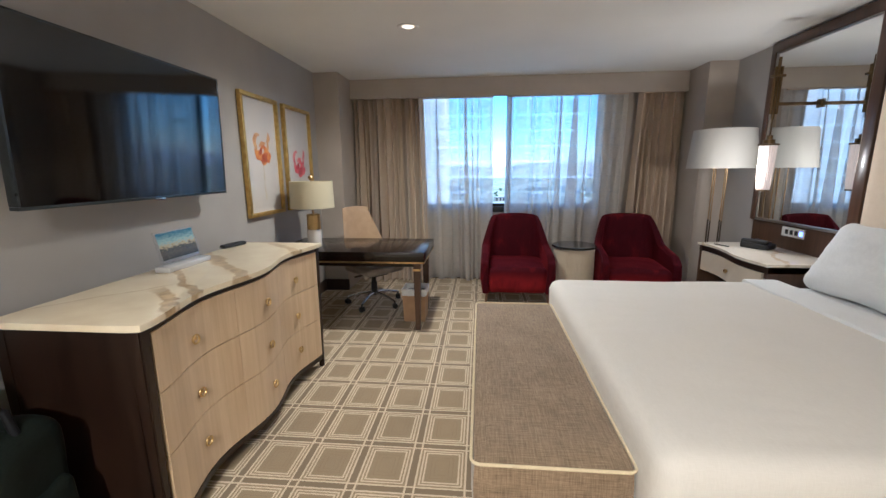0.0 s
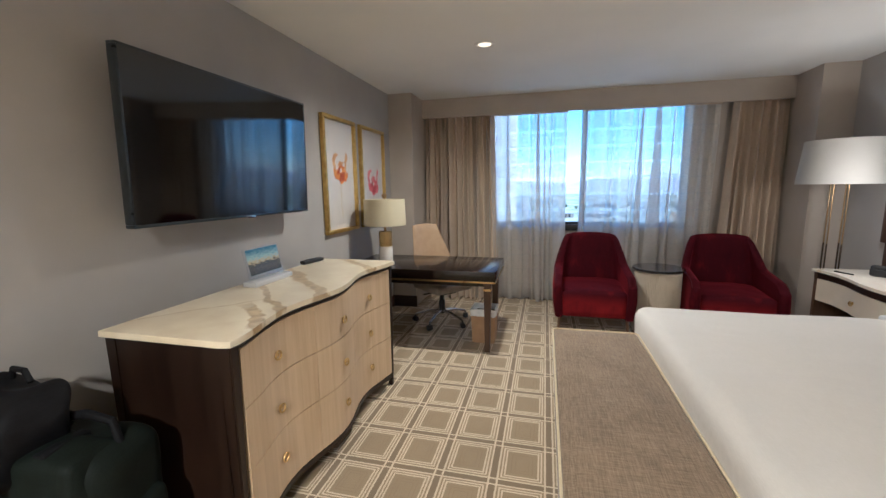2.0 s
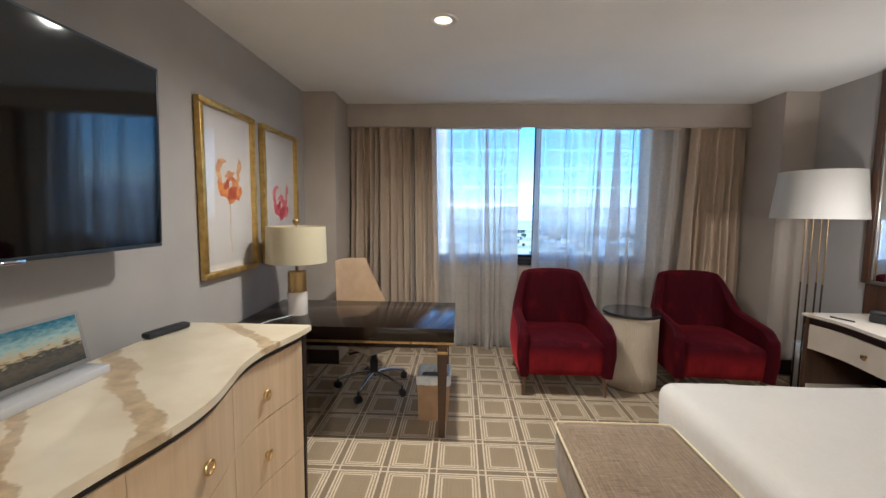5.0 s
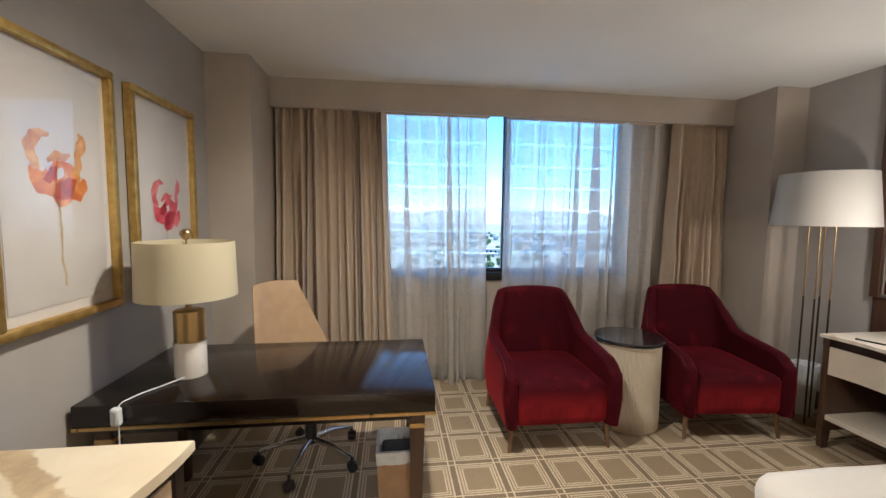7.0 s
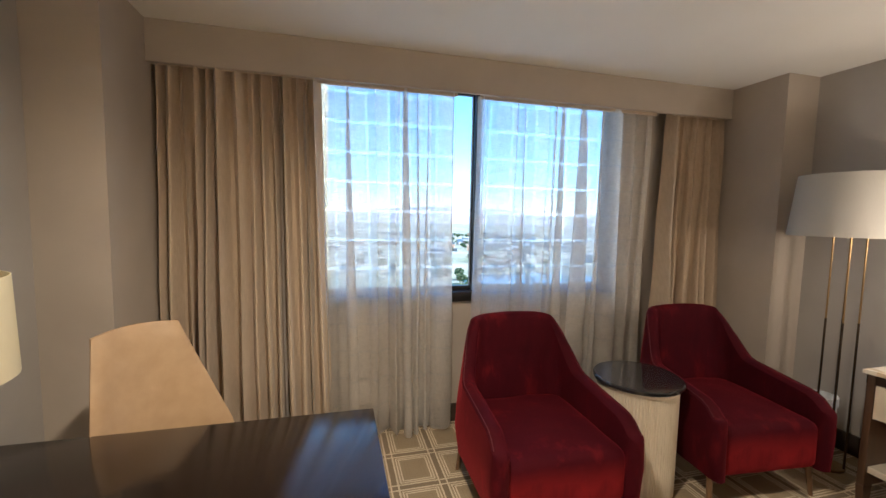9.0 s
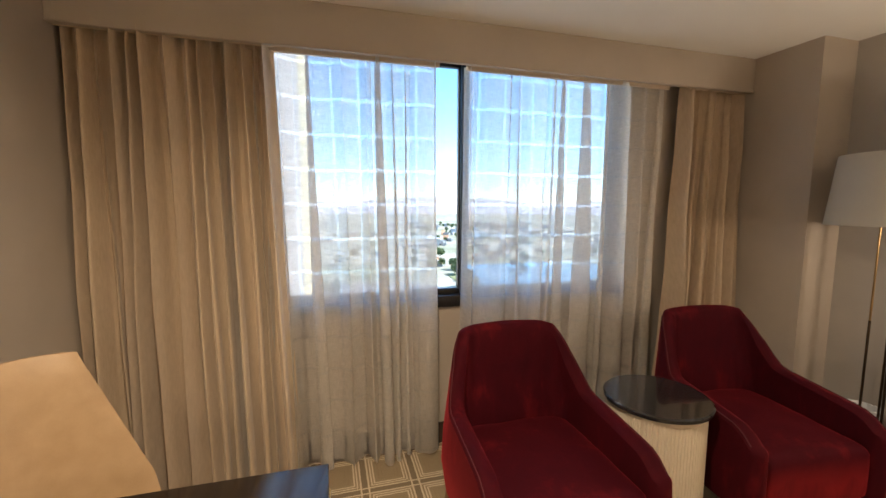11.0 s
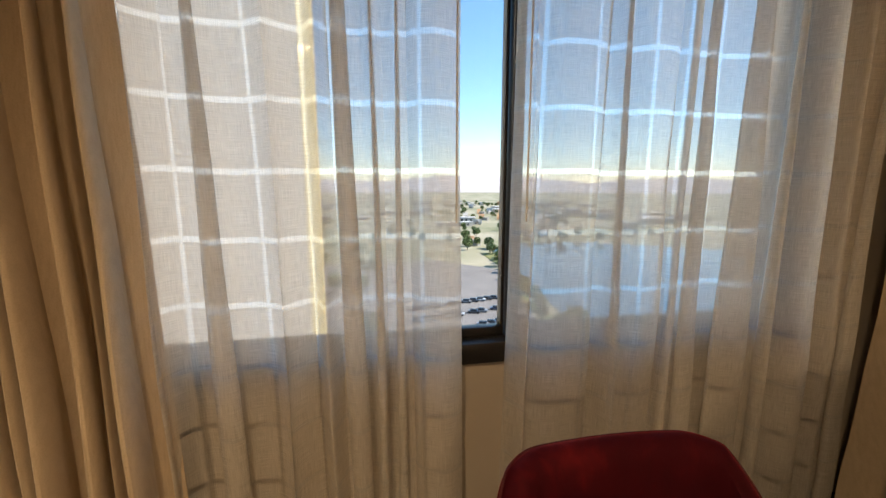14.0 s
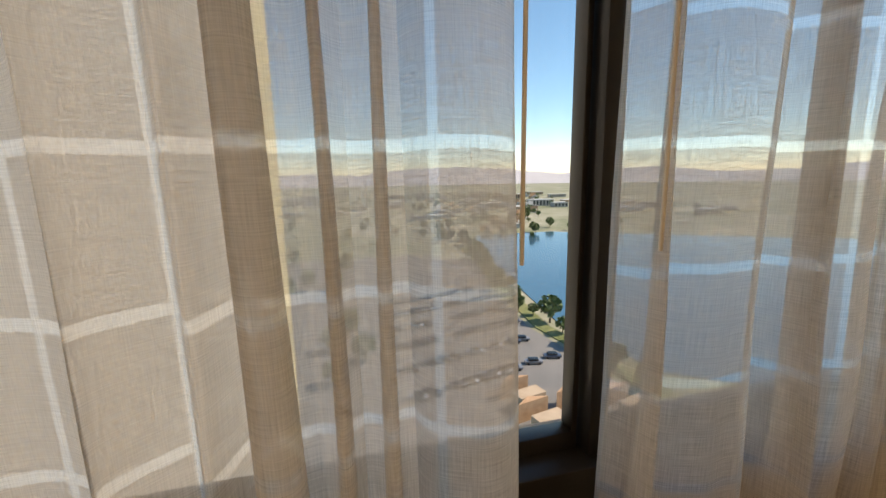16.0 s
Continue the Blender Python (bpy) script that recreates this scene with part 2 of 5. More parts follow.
def sheer_material():
    """Open-woven voile: light goes straight through the holes and scatters in the threads; denser white lines make a check."""
    m, n, l, b = shader("sheer_voile")
    f = chain(n, l)
    uv, sep = n.new("ShaderNodeUVMap"), n.new("ShaderNodeSeparateXYZ")
    l.new(uv.outputs[0], sep.inputs[0])
    wob = n.new("ShaderNodeTexNoise")
    wob.inputs["Scale"].default_value, wob.inputs["Detail"].default_value = 160, 1
    l.new(uv.outputs[0], wob.inputs["Vector"])
    v = f("DIVIDE", f("ADD", f("SUBTRACT", sep.outputs[1], 1.579), f("MULTIPLY_ADD", wob.outputs[0], 0.004, -0.002)), 0.1925)
    u = f("DIVIDE", sep.outputs[0], 0.1925)
    row = f("LESS_THAN", f("ABSOLUTE", f("SUBTRACT", v, f("ROUND", v))), 0.043)
    col = f("LESS_THAN", f("ABSOLUTE", f("SUBTRACT", u, f("ROUND", u))), 0.036)
    line = f("MAXIMUM", row, f("MULTIPLY", col, 0.8))
    th = []
    for s in ((1.0, 0.03, 1), (0.03, 1.0, 1)):
        mp, t = n.new("ShaderNodeMapping"), n.new("ShaderNodeTexNoise")
        mp.inputs["Scale"].default_value = [k * 900 for k in s]
        t.inputs["Scale"].default_value, t.inputs["Detail"].default_value = 0.6, 2
        l.new(uv.outputs[0], mp.inputs[0]), l.new(mp.outputs[0], t.inputs["Vector"])
        th.append(t.outputs[0])
    weave = f("ADD", th[0], th[1])
    hole = f("MULTIPLY_ADD", line, 0.19, f("MULTIPLY_ADD", weave, -0.5, SHEER_OPEN + 0.5))
    tr, ts, df = n.new("ShaderNodeBsdfTransparent"), n.new("ShaderNodeBsdfTranslucent"), n.new("ShaderNodeBsdfDiffuse")
    for sock, thin, thick in ((ts.inputs[0], (0.70, 0.68, 0.65), (0.97, 0.965, 0.95)), (df.inputs[0], (0.84, 0.81, 0.77), (0.93, 0.92, 0.90))):
        tone = n.new("ShaderNodeMix")
        tone.data_type = "RGBA"
        tone.inputs[6].default_value, tone.inputs[7].default_value = rgb(thin), rgb(thick)
        l.new(line, tone.inputs[0]), l.new(tone.outputs[2], sock)
    cloth, both = n.new("ShaderNodeMixShader"), n.new("ShaderNodeMixShader")
    l.new(f("MULTIPLY_ADD", line, -0.34, 0.42), cloth.inputs[0])
    l.new(ts.outputs[0], cloth.inputs[1]), l.new(df.outputs[0], cloth.inputs[2])
    l.new(hole, both.inputs[0]), l.new(cloth.outputs[0], both.inputs[1]), l.new(tr.outputs[0], both.inputs[2])
    l.new(both.outputs[0], n["Material Output"].inputs[0])
    n.remove(b)
    return m


def velvet_material(name, brushed=0.0):
    """Crimson pile: brushed patches get painted sheen, the rest stays deep wine red."""
    m, n, l, b = shader(name)
    f = chain(n, l)
    co = n.new("ShaderNodeTexCoord")
    big, streak, fine = n.new("ShaderNodeTexNoise"), n.new("ShaderNodeTexNoise"), n.new("ShaderNodeTexNoise")
    mp = n.new("ShaderNodeMapping")
    mp.inputs["Scale"].default_value = (1.0, 1.0, 0.3)
    l.new(co.outputs["Object"], mp.inputs[0])
    for t, vec, sc, det, dist in ((big, co.outputs["Object"], 3.2, 3, 0.8), (streak, mp.outputs[0], 26, 5, 0.4), (fine, co.outputs["Object"], 420, 2, 0.0)):
        t.inputs["Scale"].default_value, t.inputs["Detail"].default_value, t.inputs["Distortion"].default_value = sc, det, dist
        l.new(vec, t.inputs["Vector"])
    ramp = n.new("ShaderNodeValToRGB")
    e = ramp.color_ramp.elements
    e[0].position, e[1].position = 0.36, 0.80
    e[0].color, e[1].color = rgb((0.026, 0.001, 0.004)), rgb((0.20, 0.010, 0.012))
    mid = e.new(0.53)
    mid.color = rgb((0.043, 0.0015, 0.0052))
    v = f("ADD", f("MULTIPLY", big.outputs[0], 0.66), f("MULTIPLY", streak.outputs[0], 0.34))
    v = f("MULTIPLY_ADD", v, 0.72, 0.14)
    # Nap sheen of the lower front, painted in as brighter red below this height.
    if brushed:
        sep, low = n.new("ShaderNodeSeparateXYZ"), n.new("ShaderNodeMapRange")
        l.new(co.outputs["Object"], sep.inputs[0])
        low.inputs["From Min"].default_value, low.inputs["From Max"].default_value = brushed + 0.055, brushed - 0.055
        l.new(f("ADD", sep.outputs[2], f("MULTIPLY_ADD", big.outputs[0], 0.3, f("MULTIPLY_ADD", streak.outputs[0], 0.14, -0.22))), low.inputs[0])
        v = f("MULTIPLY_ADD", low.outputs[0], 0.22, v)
    l.new(v, ramp.inputs[0])
    l.new(ramp.outputs[0], b.inputs["Base Color"])
    b.inputs["Roughness"].default_value, b.inputs["Specular IOR Level"].default_value = 0.8, 0.1
    b.inputs["Sheen Weight"].default_value, b.inputs["Sheen Roughness"].default_value = 0.3, 0.35
    b.inputs["Sheen Tint"].default_value = rgb((0.85, 0.06, 0.07))
    bp = n.new("ShaderNodeBump")
    bp.inputs["Strength"].default_value, bp.inputs["Distance"].default_value = 0.25, 0.002
    l.new(f("ADD", f("MULTIPLY", fine.outputs[0], 0.5), streak.outputs[0]), bp.inputs["Height"]), l.new(bp.outputs[0], b.inputs["Normal"])
    return m


def glass_material(name, tint=(1, 1, 1), gloss=0.06):
    m, n, l, b = shader(name)
    tr, gl, mx, fr = n.new("ShaderNodeBsdfTransparent"), n.new("ShaderNodeBsdfGlossy"), n.new("ShaderNodeMixShader"), n.new("ShaderNodeLayerWeight")
    tr.inputs[0].default_value, gl.inputs["Roughness"].default_value = rgb(tint), 0.01
    f = chain(n, l)
    edge = f("MULTIPLY_ADD", f("POWER", fr.outputs["Facing"], 5.0), 0.9, 0.035)
    l.new(edge, mx.inputs[0]), l.new(tr.outputs[0], mx.inputs[1]), l.new(gl.outputs[0], mx.inputs[2])
    l.new(mx.outputs[0], n["Material Output"].inputs[0])
    n.remove(b)
    return m


def plain(name, c, rough=0.5, metal=0.0, glow=None, power=0.0, coat=0.0, trans=0.0):
    m, n, l, b = shader(name)
    b.inputs["Base Color"].default_value, b.inputs["Roughness"].default_value, b.inputs["Metallic"].default_value = rgb(c), rough, metal
    b.inputs["Coat Weight"].default_value = coat
    b.inputs["Transmission Weight"].default_value = trans
    if glow:
        b.inputs["Emission Color"].default_value, b.inputs["Emission Strength"].default_value = rgb(glow), power
    return m


def shade_material(name, c, warm, power):
    """Lamp-shade linen, lit from within where its lamp is on."""
    m, n, l, b = shader(name)
    co, t, mp = n.new("ShaderNodeTexCoord"), n.new("ShaderNodeTexNoise"), n.new("ShaderNodeMapping")
    mp.inputs["Scale"].default_value = (300, 300, 40)
    l.new(co.outputs["Object"], mp.inputs[0]), l.new(mp.outputs[0], t.inputs["Vector"])
    t.inputs["Scale"].default_value = 1.0
    ramp = n.new("ShaderNodeValToRGB")
    ramp.color_ramp.elements[0].color, ramp.color_ramp.elements[1].color = rgb([v * 0.93 for v in c]), rgb(c)
    l.new(t.outputs[0], ramp.inputs[0])
    df, ts, mx = n.new("ShaderNodeBsdfDiffuse"), n.new("ShaderNodeBsdfTranslucent"), n.new("ShaderNodeMixShader")
    l.new(ramp.outputs[0], df.inputs[0]), l.new(ramp.outputs[0], ts.inputs[0])
    mx.inputs[0].default_value = 0.35
    l.new(df.outputs[0], mx.inputs[1]), l.new(ts.outputs[0], mx.inputs[2])
    l.new(mx.outputs[0], n["Material Output"].inputs[0])
    n.remove(b)
    return m


WALL = grained("taupe_wall_covering", (0.345, 0.325, 0.302), (0.385, 0.363, 0.338), 3, 0.75, 0, 0.25, (1, 1, 1), 5, 260)
BEIGE = grained("beige_wall_covering", (0.40, 0.352, 0.30), (0.45, 0.40, 0.342), 3, 0.8, 0, 0.3, (1, 1, 1), 5, 300)
CEIL = grained("ceiling_paint", (0.79, 0.775, 0.74), (0.83, 0.815, 0.78), 2, 0.85, 0, 0.15, (1, 1, 1), 5, 180)
CARPET = carpet_material()
DARKBASE = grained("dark_baseboard", (0.03, 0.02, 0.015), (0.05, 0.035, 0.026), 6, 0.45)
DRAPE = weave_material("drape_cloth", (0.47, 0.37, 0.26), (0.59, 0.48, 0.352), 700, 0.8, 0.3, 0.3)
SHEER = sheer_material()
METALFRAME = grained("dark_window_metal", (0.018, 0.017, 0.018), (0.03, 0.028, 0.028), 10, 0.35, 0.3, 0.05)
GLASS = glass_material("window_glass")
MARBLE = dresser_stone()
MARBLE_N = marble_material("pale_veined_stone", (0.74, 0.68, 0.58), (0.40, 0.31, 0.2), 20, 2.0, 0.1)
MARBLE_W = marble_material("white_lamp_marble", (0.80, 0.75, 0.69), (0.52, 0.44, 0.36), 62, 9.0, 0.03, 0.25)
MAPLE = wood_material("pale_sycamore_veneer", (0.50, 0.365, 0.215), (0.66, 0.515, 0.335), 2, 0.38, 0.1)
WALNUT = wood_material("dark_walnut", (0.009, 0.004, 0.002), (0.022, 0.010, 0.005), 2, 0.42, 0.0)
WALNUT_M = wood_material("mid_walnut", (0.042, 0.021, 0.011), (0.09, 0.047, 0.026), 2, 0.35, 0.2)
LACQUER = wood_material("espresso_lacquer", (0.007, 0.0042, 0.0034), (0.014, 0.009, 0.0065), 0, 0.12, 0.0)
BRASS = grained("brushed_brass", (0.52, 0.36, 0.13), (0.66, 0.48, 0.2), 30, 0.3, 1.0, 0.04, (1, 1, 0.1))
OLDBRASS = grained("antique_brass", (0.30, 0.2, 0.09), (0.42, 0.29, 0.14), 30, 0.34, 1.0, 0.04, (1, 1, 0.1))
AGEDBRASS = grained("aged_bronze_brass", (0.13, 0.09, 0.045), (0.21, 0.15, 0.08), 30, 0.36, 1.0, 0.04, (1, 1, 0.1))
GOLD = grained("gold_leaf_frame", (0.46, 0.30, 0.075), (0.66, 0.47, 0.14), 22, 0.38, 0.85, 0.15, (1, 1, 1), 6, 160)
BRONZE = grained("dark_bronze", (0.06, 0.045, 0.033), (0.10, 0.075, 0.055), 20, 0.38, 0.9, 0.04)
PEWTER = plain("pewter_bead", (0.42, 0.40, 0.37), 0.3, 1.0)
CHROME = plain("chrome", (0.7, 0.7, 0.72), 0.12, 1.0)
BLACK = grained("black_plastic", (0.007, 0.007, 0.008), (0.013, 0.013, 0.014), 30, 0.46, 0, 0.05)
BEZEL = grained("tv_bezel", (0.02, 0.025, 0.03), (0.03, 0.036, 0.042), 30, 0.3, 0.3, 0.02)
SCREEN = plain("tv_screen", (0.0015, 0.0018, 0.002), 0.055, 0.0, None, 0, 0.0)
SCREEN.node_tree.nodes["Principled BSDF"].inputs["Specular IOR Level"].default_value = 1.0
VELVET = velvet_material("crimson_velvet")
VELVET_S = velvet_material("sheen_painted_velvet", 0.385)
PIPING_R = grained("dark_red_piping", (0.05, 0.002, 0.006), (0.08, 0.004, 0.009), 40, 0.8)
LEGWOOD = wood_material("brown_leg_wood", (0.12, 0.065, 0.032), (0.22, 0.13, 0.07), 2, 0.4)
CREAM = grained("cream_lacquer", (0.60, 0.53, 0.42), (0.66, 0.59, 0.48), 8, 0.5, 0, 0.05)
BLACKTOP = grained("black_glass_top", (0.012, 0.012, 0.014), (0.018, 0.018, 0.02), 8, 0.1, 0, 0.0, coat=0.5, rough_var=0.02)
LINEN = weave_material("white_bed_linen", (0.66, 0.63, 0.58), (0.73, 0.70, 0.655), 1200, 0.9, 0.12, 0.15)
LINEN_G = weave_material("cool_white_sheet", (0.68, 0.69, 0.70), (0.76, 0.77, 0.78), 1200, 0.9, 0.12, 0.15)
TWEED = weave_material("brown_tweed", (0.125, 0.082, 0.044), (0.32, 0.235, 0.145), 640, 0.95, 0.5, 0.2, 0.9)
PIPING = grained("cream_piping", (0.62, 0.52, 0.33), (0.70, 0.60, 0.40), 60, 0.8)
PAD = weave_material("cream_headboard_cloth", (0.60, 0.50, 0.37), (0.66, 0.56, 0.43), 800, 0.85, 0.2, 0.2)
MIRROR = plain("mirror", (0.9, 0.92, 0.92), 0.015, 1.0)
PAPER = grained("art_paper", (0.57, 0.54, 0.52), (0.62, 0.59, 0.565), 5, 0.8, 0, 0.05)
SHADE = shade_material("ivory_shade_linen", (0.70, 0.64, 0.46), None, 0)
SHADE_W = shade_material("white_shade_linen", (0.64, 0.62, 0.575), None, 0)
LEATHER = grained("cream_leather", (0.34, 0.225, 0.12), (0.40, 0.275, 0.155), 14, 0.5, 0, 0.3, (1, 1, 1), 6, 220, 0, 0, 0.2)
LEATHER_G = grained("taupe_leather", (0.27, 0.225, 0.175), (0.34, 0.285, 0.225), 14, 0.45, 0, 0.3, (1, 1, 1), 6, 220)
TANBOX = grained("tan_leatherette", (0.33, 0.205, 0.105), (0.42, 0.275, 0.15), 12, 0.6, 0, 0.2)
WHITEP = grained("white_plastic", (0.70, 0.69, 0.66), (0.76, 0.75, 0.72), 12, 0.35, 0, 0.03)
LINER = grained("thin_plastic_liner", (0.62, 0.65, 0.69), (0.75, 0.77, 0.80), 30, 0.3, 0, 0.4, dist=0.01)
BAGBLACK = weave_material("black_nylon", (0.003, 0.003, 0.004), (0.008, 0.008, 0.010), 500, 0.65, 0.4, 0.0)
BAGGREEN = weave_material("dark_green_nylon", (0.0035, 0.0055, 0.0046), (0.009, 0.013, 0.0105), 500, 0.65, 0.4, 0.0)
for bag in (BAGBLACK, BAGGREEN):
    bag.node_tree.nodes["Principled BSDF"].inputs["Specular IOR Level"].default_value = 0.15
ACRYLIC = glass_material("clear_acrylic", (0.96, 0.97, 0.98))
BULB = plain("lit_glass", (1, 0.95, 0.85), 0.3, 0, (1.0, 0.72, 0.38), 9.0)
DOWNGLOW = plain("downlight_lamp", (1, 0.95, 0.85), 0.3, 0, (1.0, 0.68, 0.34), 0.45)
WHITEMETAL = plain("white_trim_metal", (0.75, 0.73, 0.7), 0.4)
PINKBULB = plain("lit_frosted_glass", (0.5, 0.43, 0.38), 0.35, 0, (1.0, 0.66, 0.42), 0.12)


# ---- builders ----
def link_mesh(name, bm, mat, parent=None, label="", smooth=True):
    me = bpy.data.meshes.new(name)
    bmesh.ops.recalc_face_normals(bm, faces=bm.faces)
    bm.to_mesh(me)
    bm.free()
    me.materials.append(mat)
    if smooth:
        me.polygons.foreach_set("use_smooth", [True] * len(me.polygons))
        me.set_sharp_from_angle(angle=radians(38))
    ob = new(name, me)
    if parent:
        ob.parent = parent
    if label:
        ob["label"] = label
    return ob


def part(name, bm, mat, parent, label="", smooth=True):
    return link_mesh(name, bm, mat, parent, label, smooth)


def thing(name, label, category, x=0, y=0, z=0, rz=0, group="", kind=""):
    ob = new(name)
    ob.empty_display_size = 0.1
    ob.matrix_basis = pose(x, y, z, 0, 0, rz)
    return tagged(ob, label, category, group, kind)


def structure(name, bm, mat, label, category, smooth=False):
    return tagged(link_mesh(name, bm, mat, None, "", smooth), label, category, "", "structure")


def box(bm, x0, y0, z0, x1, y1, z1, bevel=0.0, seg=2):
    r = bmesh.ops.create_cube(bm, size=1.0)
    vs = r["verts"]
    bmesh.ops.scale(bm, vec=(x1 - x0, y1 - y0, z1 - z0), verts=vs)
    bmesh.ops.translate(bm, vec=((x0 + x1) / 2, (y0 + y1) / 2, (z0 + z1) / 2), verts=vs)
    if bevel:
        es = {e for v in vs for e in v.link_edges}
        bmesh.ops.bevel(bm, geom=list(es), offset=bevel, segments=seg, profile=0.5, affect="EDGES")
    return bm


def boxes(*items):
    bm = bmesh.new()
    for it in items:
        box(bm, *it)
    return bm


def lathe(profile, seg=32, x=0.0, y=0.0, bm=None, sx=1.0, sy=1.0):
    """A turned body from (radius, height) pairs."""
    bm = bm or bmesh.new()
    rings = []
    for r, z in profile:
        if r < 1e-5:
            rings.append([bm.verts.new((x, y, z))])
        else:
            rings.append([bm.verts.new((x + sx * r * math.cos(a), y + sy * r * math.sin(a), z)) for a in (2 * math.pi * i / seg for i in range(seg))])
    for a, b in zip(rings, rings[1:]):
        for i in range(seg):
            j = (i + 1) % seg
            q = [a[i % len(a)], a[j % len(a)], b[j % len(b)], b[i % len(b)]]
            q = list(dict.fromkeys(q))
            if len(q) > 2:
                bm.faces.new(q)
    return bm


def tube(points, r, seg=10, bm=None, r_end=None):
    """A round bar along a line of points, closed at both ends."""
    bm = bm or bmesh.new()
    pts = [Vector(p) for p in points]
    rings = []
    for i, p in enumerate(pts):
        d = (pts[min(i + 1, len(pts) - 1)] - pts[max(i - 1, 0)]).normalized()
        up = Vector((0, 0, 1)) if abs(d.z) < 0.9 else Vector((1, 0, 0))
        s = d.cross(up).normalized()
        t = s.cross(d)
        rad = r if r_end is None else r + (r_end - r) * i / (len(pts) - 1)
        rings.append([bm.verts.new(p + rad * (math.cos(a) * s + math.sin(a) * t)) for a in (2 * math.pi * k / seg for k in range(seg))])
    for a, b in zip(rings, rings[1:]):
        for k in range(seg):
            bm.faces.new((a[k], a[(k + 1) % seg], b[(k + 1) % seg], b[k]))
    bm.faces.new(rings[0]), bm.faces.new(rings[-1])
    return bm


def prism(outline, z0, z1, bm=None, bevel=0.0, seg=2):
    """A slab with any outline."""
    bm = bm or bmesh.new()
    a = [bm.verts.new((x, y, z0)) for x, y in outline]
    b = [bm.verts.new((x, y, z1)) for x, y in outline]
    bm.faces.new(a[::-1])
    top = bm.faces.new(b)
    for i in range(len(a)):
        j = (i + 1) % len(a)
        bm.faces.new((a[i], a[j], b[j], b[i]))
    if bevel:
        bmesh.ops.bevel(bm, geom=list(top.edges), offset=bevel, segments=seg, profile=0.5, affect="EDGES")
    return bm


def ring(cx, cy, cz, rad, r, axis="x", seg=20, bm=None):
    bm = bm or bmesh.new()
    vs = []
    for i in range(seg):
        a = 2 * math.pi * i / seg
        row = []
        for k in range(8):
            b = 2 * math.pi * k / 8
            q, h = rad + r * math.cos(b), r * math.sin(b)
            p = (h, q * math.cos(a), q * math.sin(a)) if axis == "x" else (q * math.cos(a), q * math.sin(a), h)
            row.append(bm.verts.new((cx + p[0], cy + p[1], cz + p[2])))
        vs.append(row)
    for i in range(seg):
        for k in range(8):
            bm.faces.new((vs[i][k], vs[(i + 1) % seg][k], vs[(i + 1) % seg][(k + 1) % 8], vs[i][(k + 1) % 8]))
    return bm


def soft_box(x0, y0, z0, x1, y1, z1, r, cuts=14, puff=0.0, wrinkle=0.0, freq=4.0, seed=0.0):
    """An upholstered block: rounded edges, a crown on top and small creases."""
    bm = bmesh.new()
    box(bm, x0, y0, z0, x1, y1, z1)
    longest = max(x1 - x0, y1 - y0)
    for axis, size in ((0, x1 - x0), (1, y1 - y0), (2, z1 - z0)):
        cnt = max(3, int(cuts * size / longest))
        lo = (x0, y0, z0)[axis]
        for k in range(1, cnt):
            co, no = [0, 0, 0], [0, 0, 0]
            co[axis], no[axis] = lo + size * k / cnt, 1
            bmesh.ops.bisect_plane(bm, geom=bm.verts[:] + bm.edges[:] + bm.faces[:], plane_co=co, plane_no=no)
    c = Vector(((x0 + x1) / 2, (y0 + y1) / 2, (z0 + z1) / 2))
    h = Vector(((x1 - x0) / 2, (y1 - y0) / 2, (z1 - z0) / 2))
    for v in bm.verts:
        p = v.co - c
        core = Vector([max(-(h[i] - r), min(h[i] - r, p[i])) for i in range(3)])
        d = p - core
        if d.length > 1e-6:
            v.co = c + core + d.normalized() * min(d.length, r)
        nx, ny = (v.co.x - c.x) / h.x, (v.co.y - c.y) / h.y
        if puff and v.co.z > c.z:
            v.co.z += puff * max(0, 1 - nx * nx) * max(0, 1 - ny * ny)
        if wrinkle:
            q = Vector((v.co.x * freq + seed, v.co.y * freq, v.co.z * freq))
            v.co += wrinkle * noise.noise_vector(q)
    return bm


# ---- the room ----
XW, XE, YN, YS, ZC = -1.62, 3.05, 6.12, -1.5, 2.6
WX0, WX1, WZ0, WZ1 = -0.78, 1.86, 0.945, 2.50


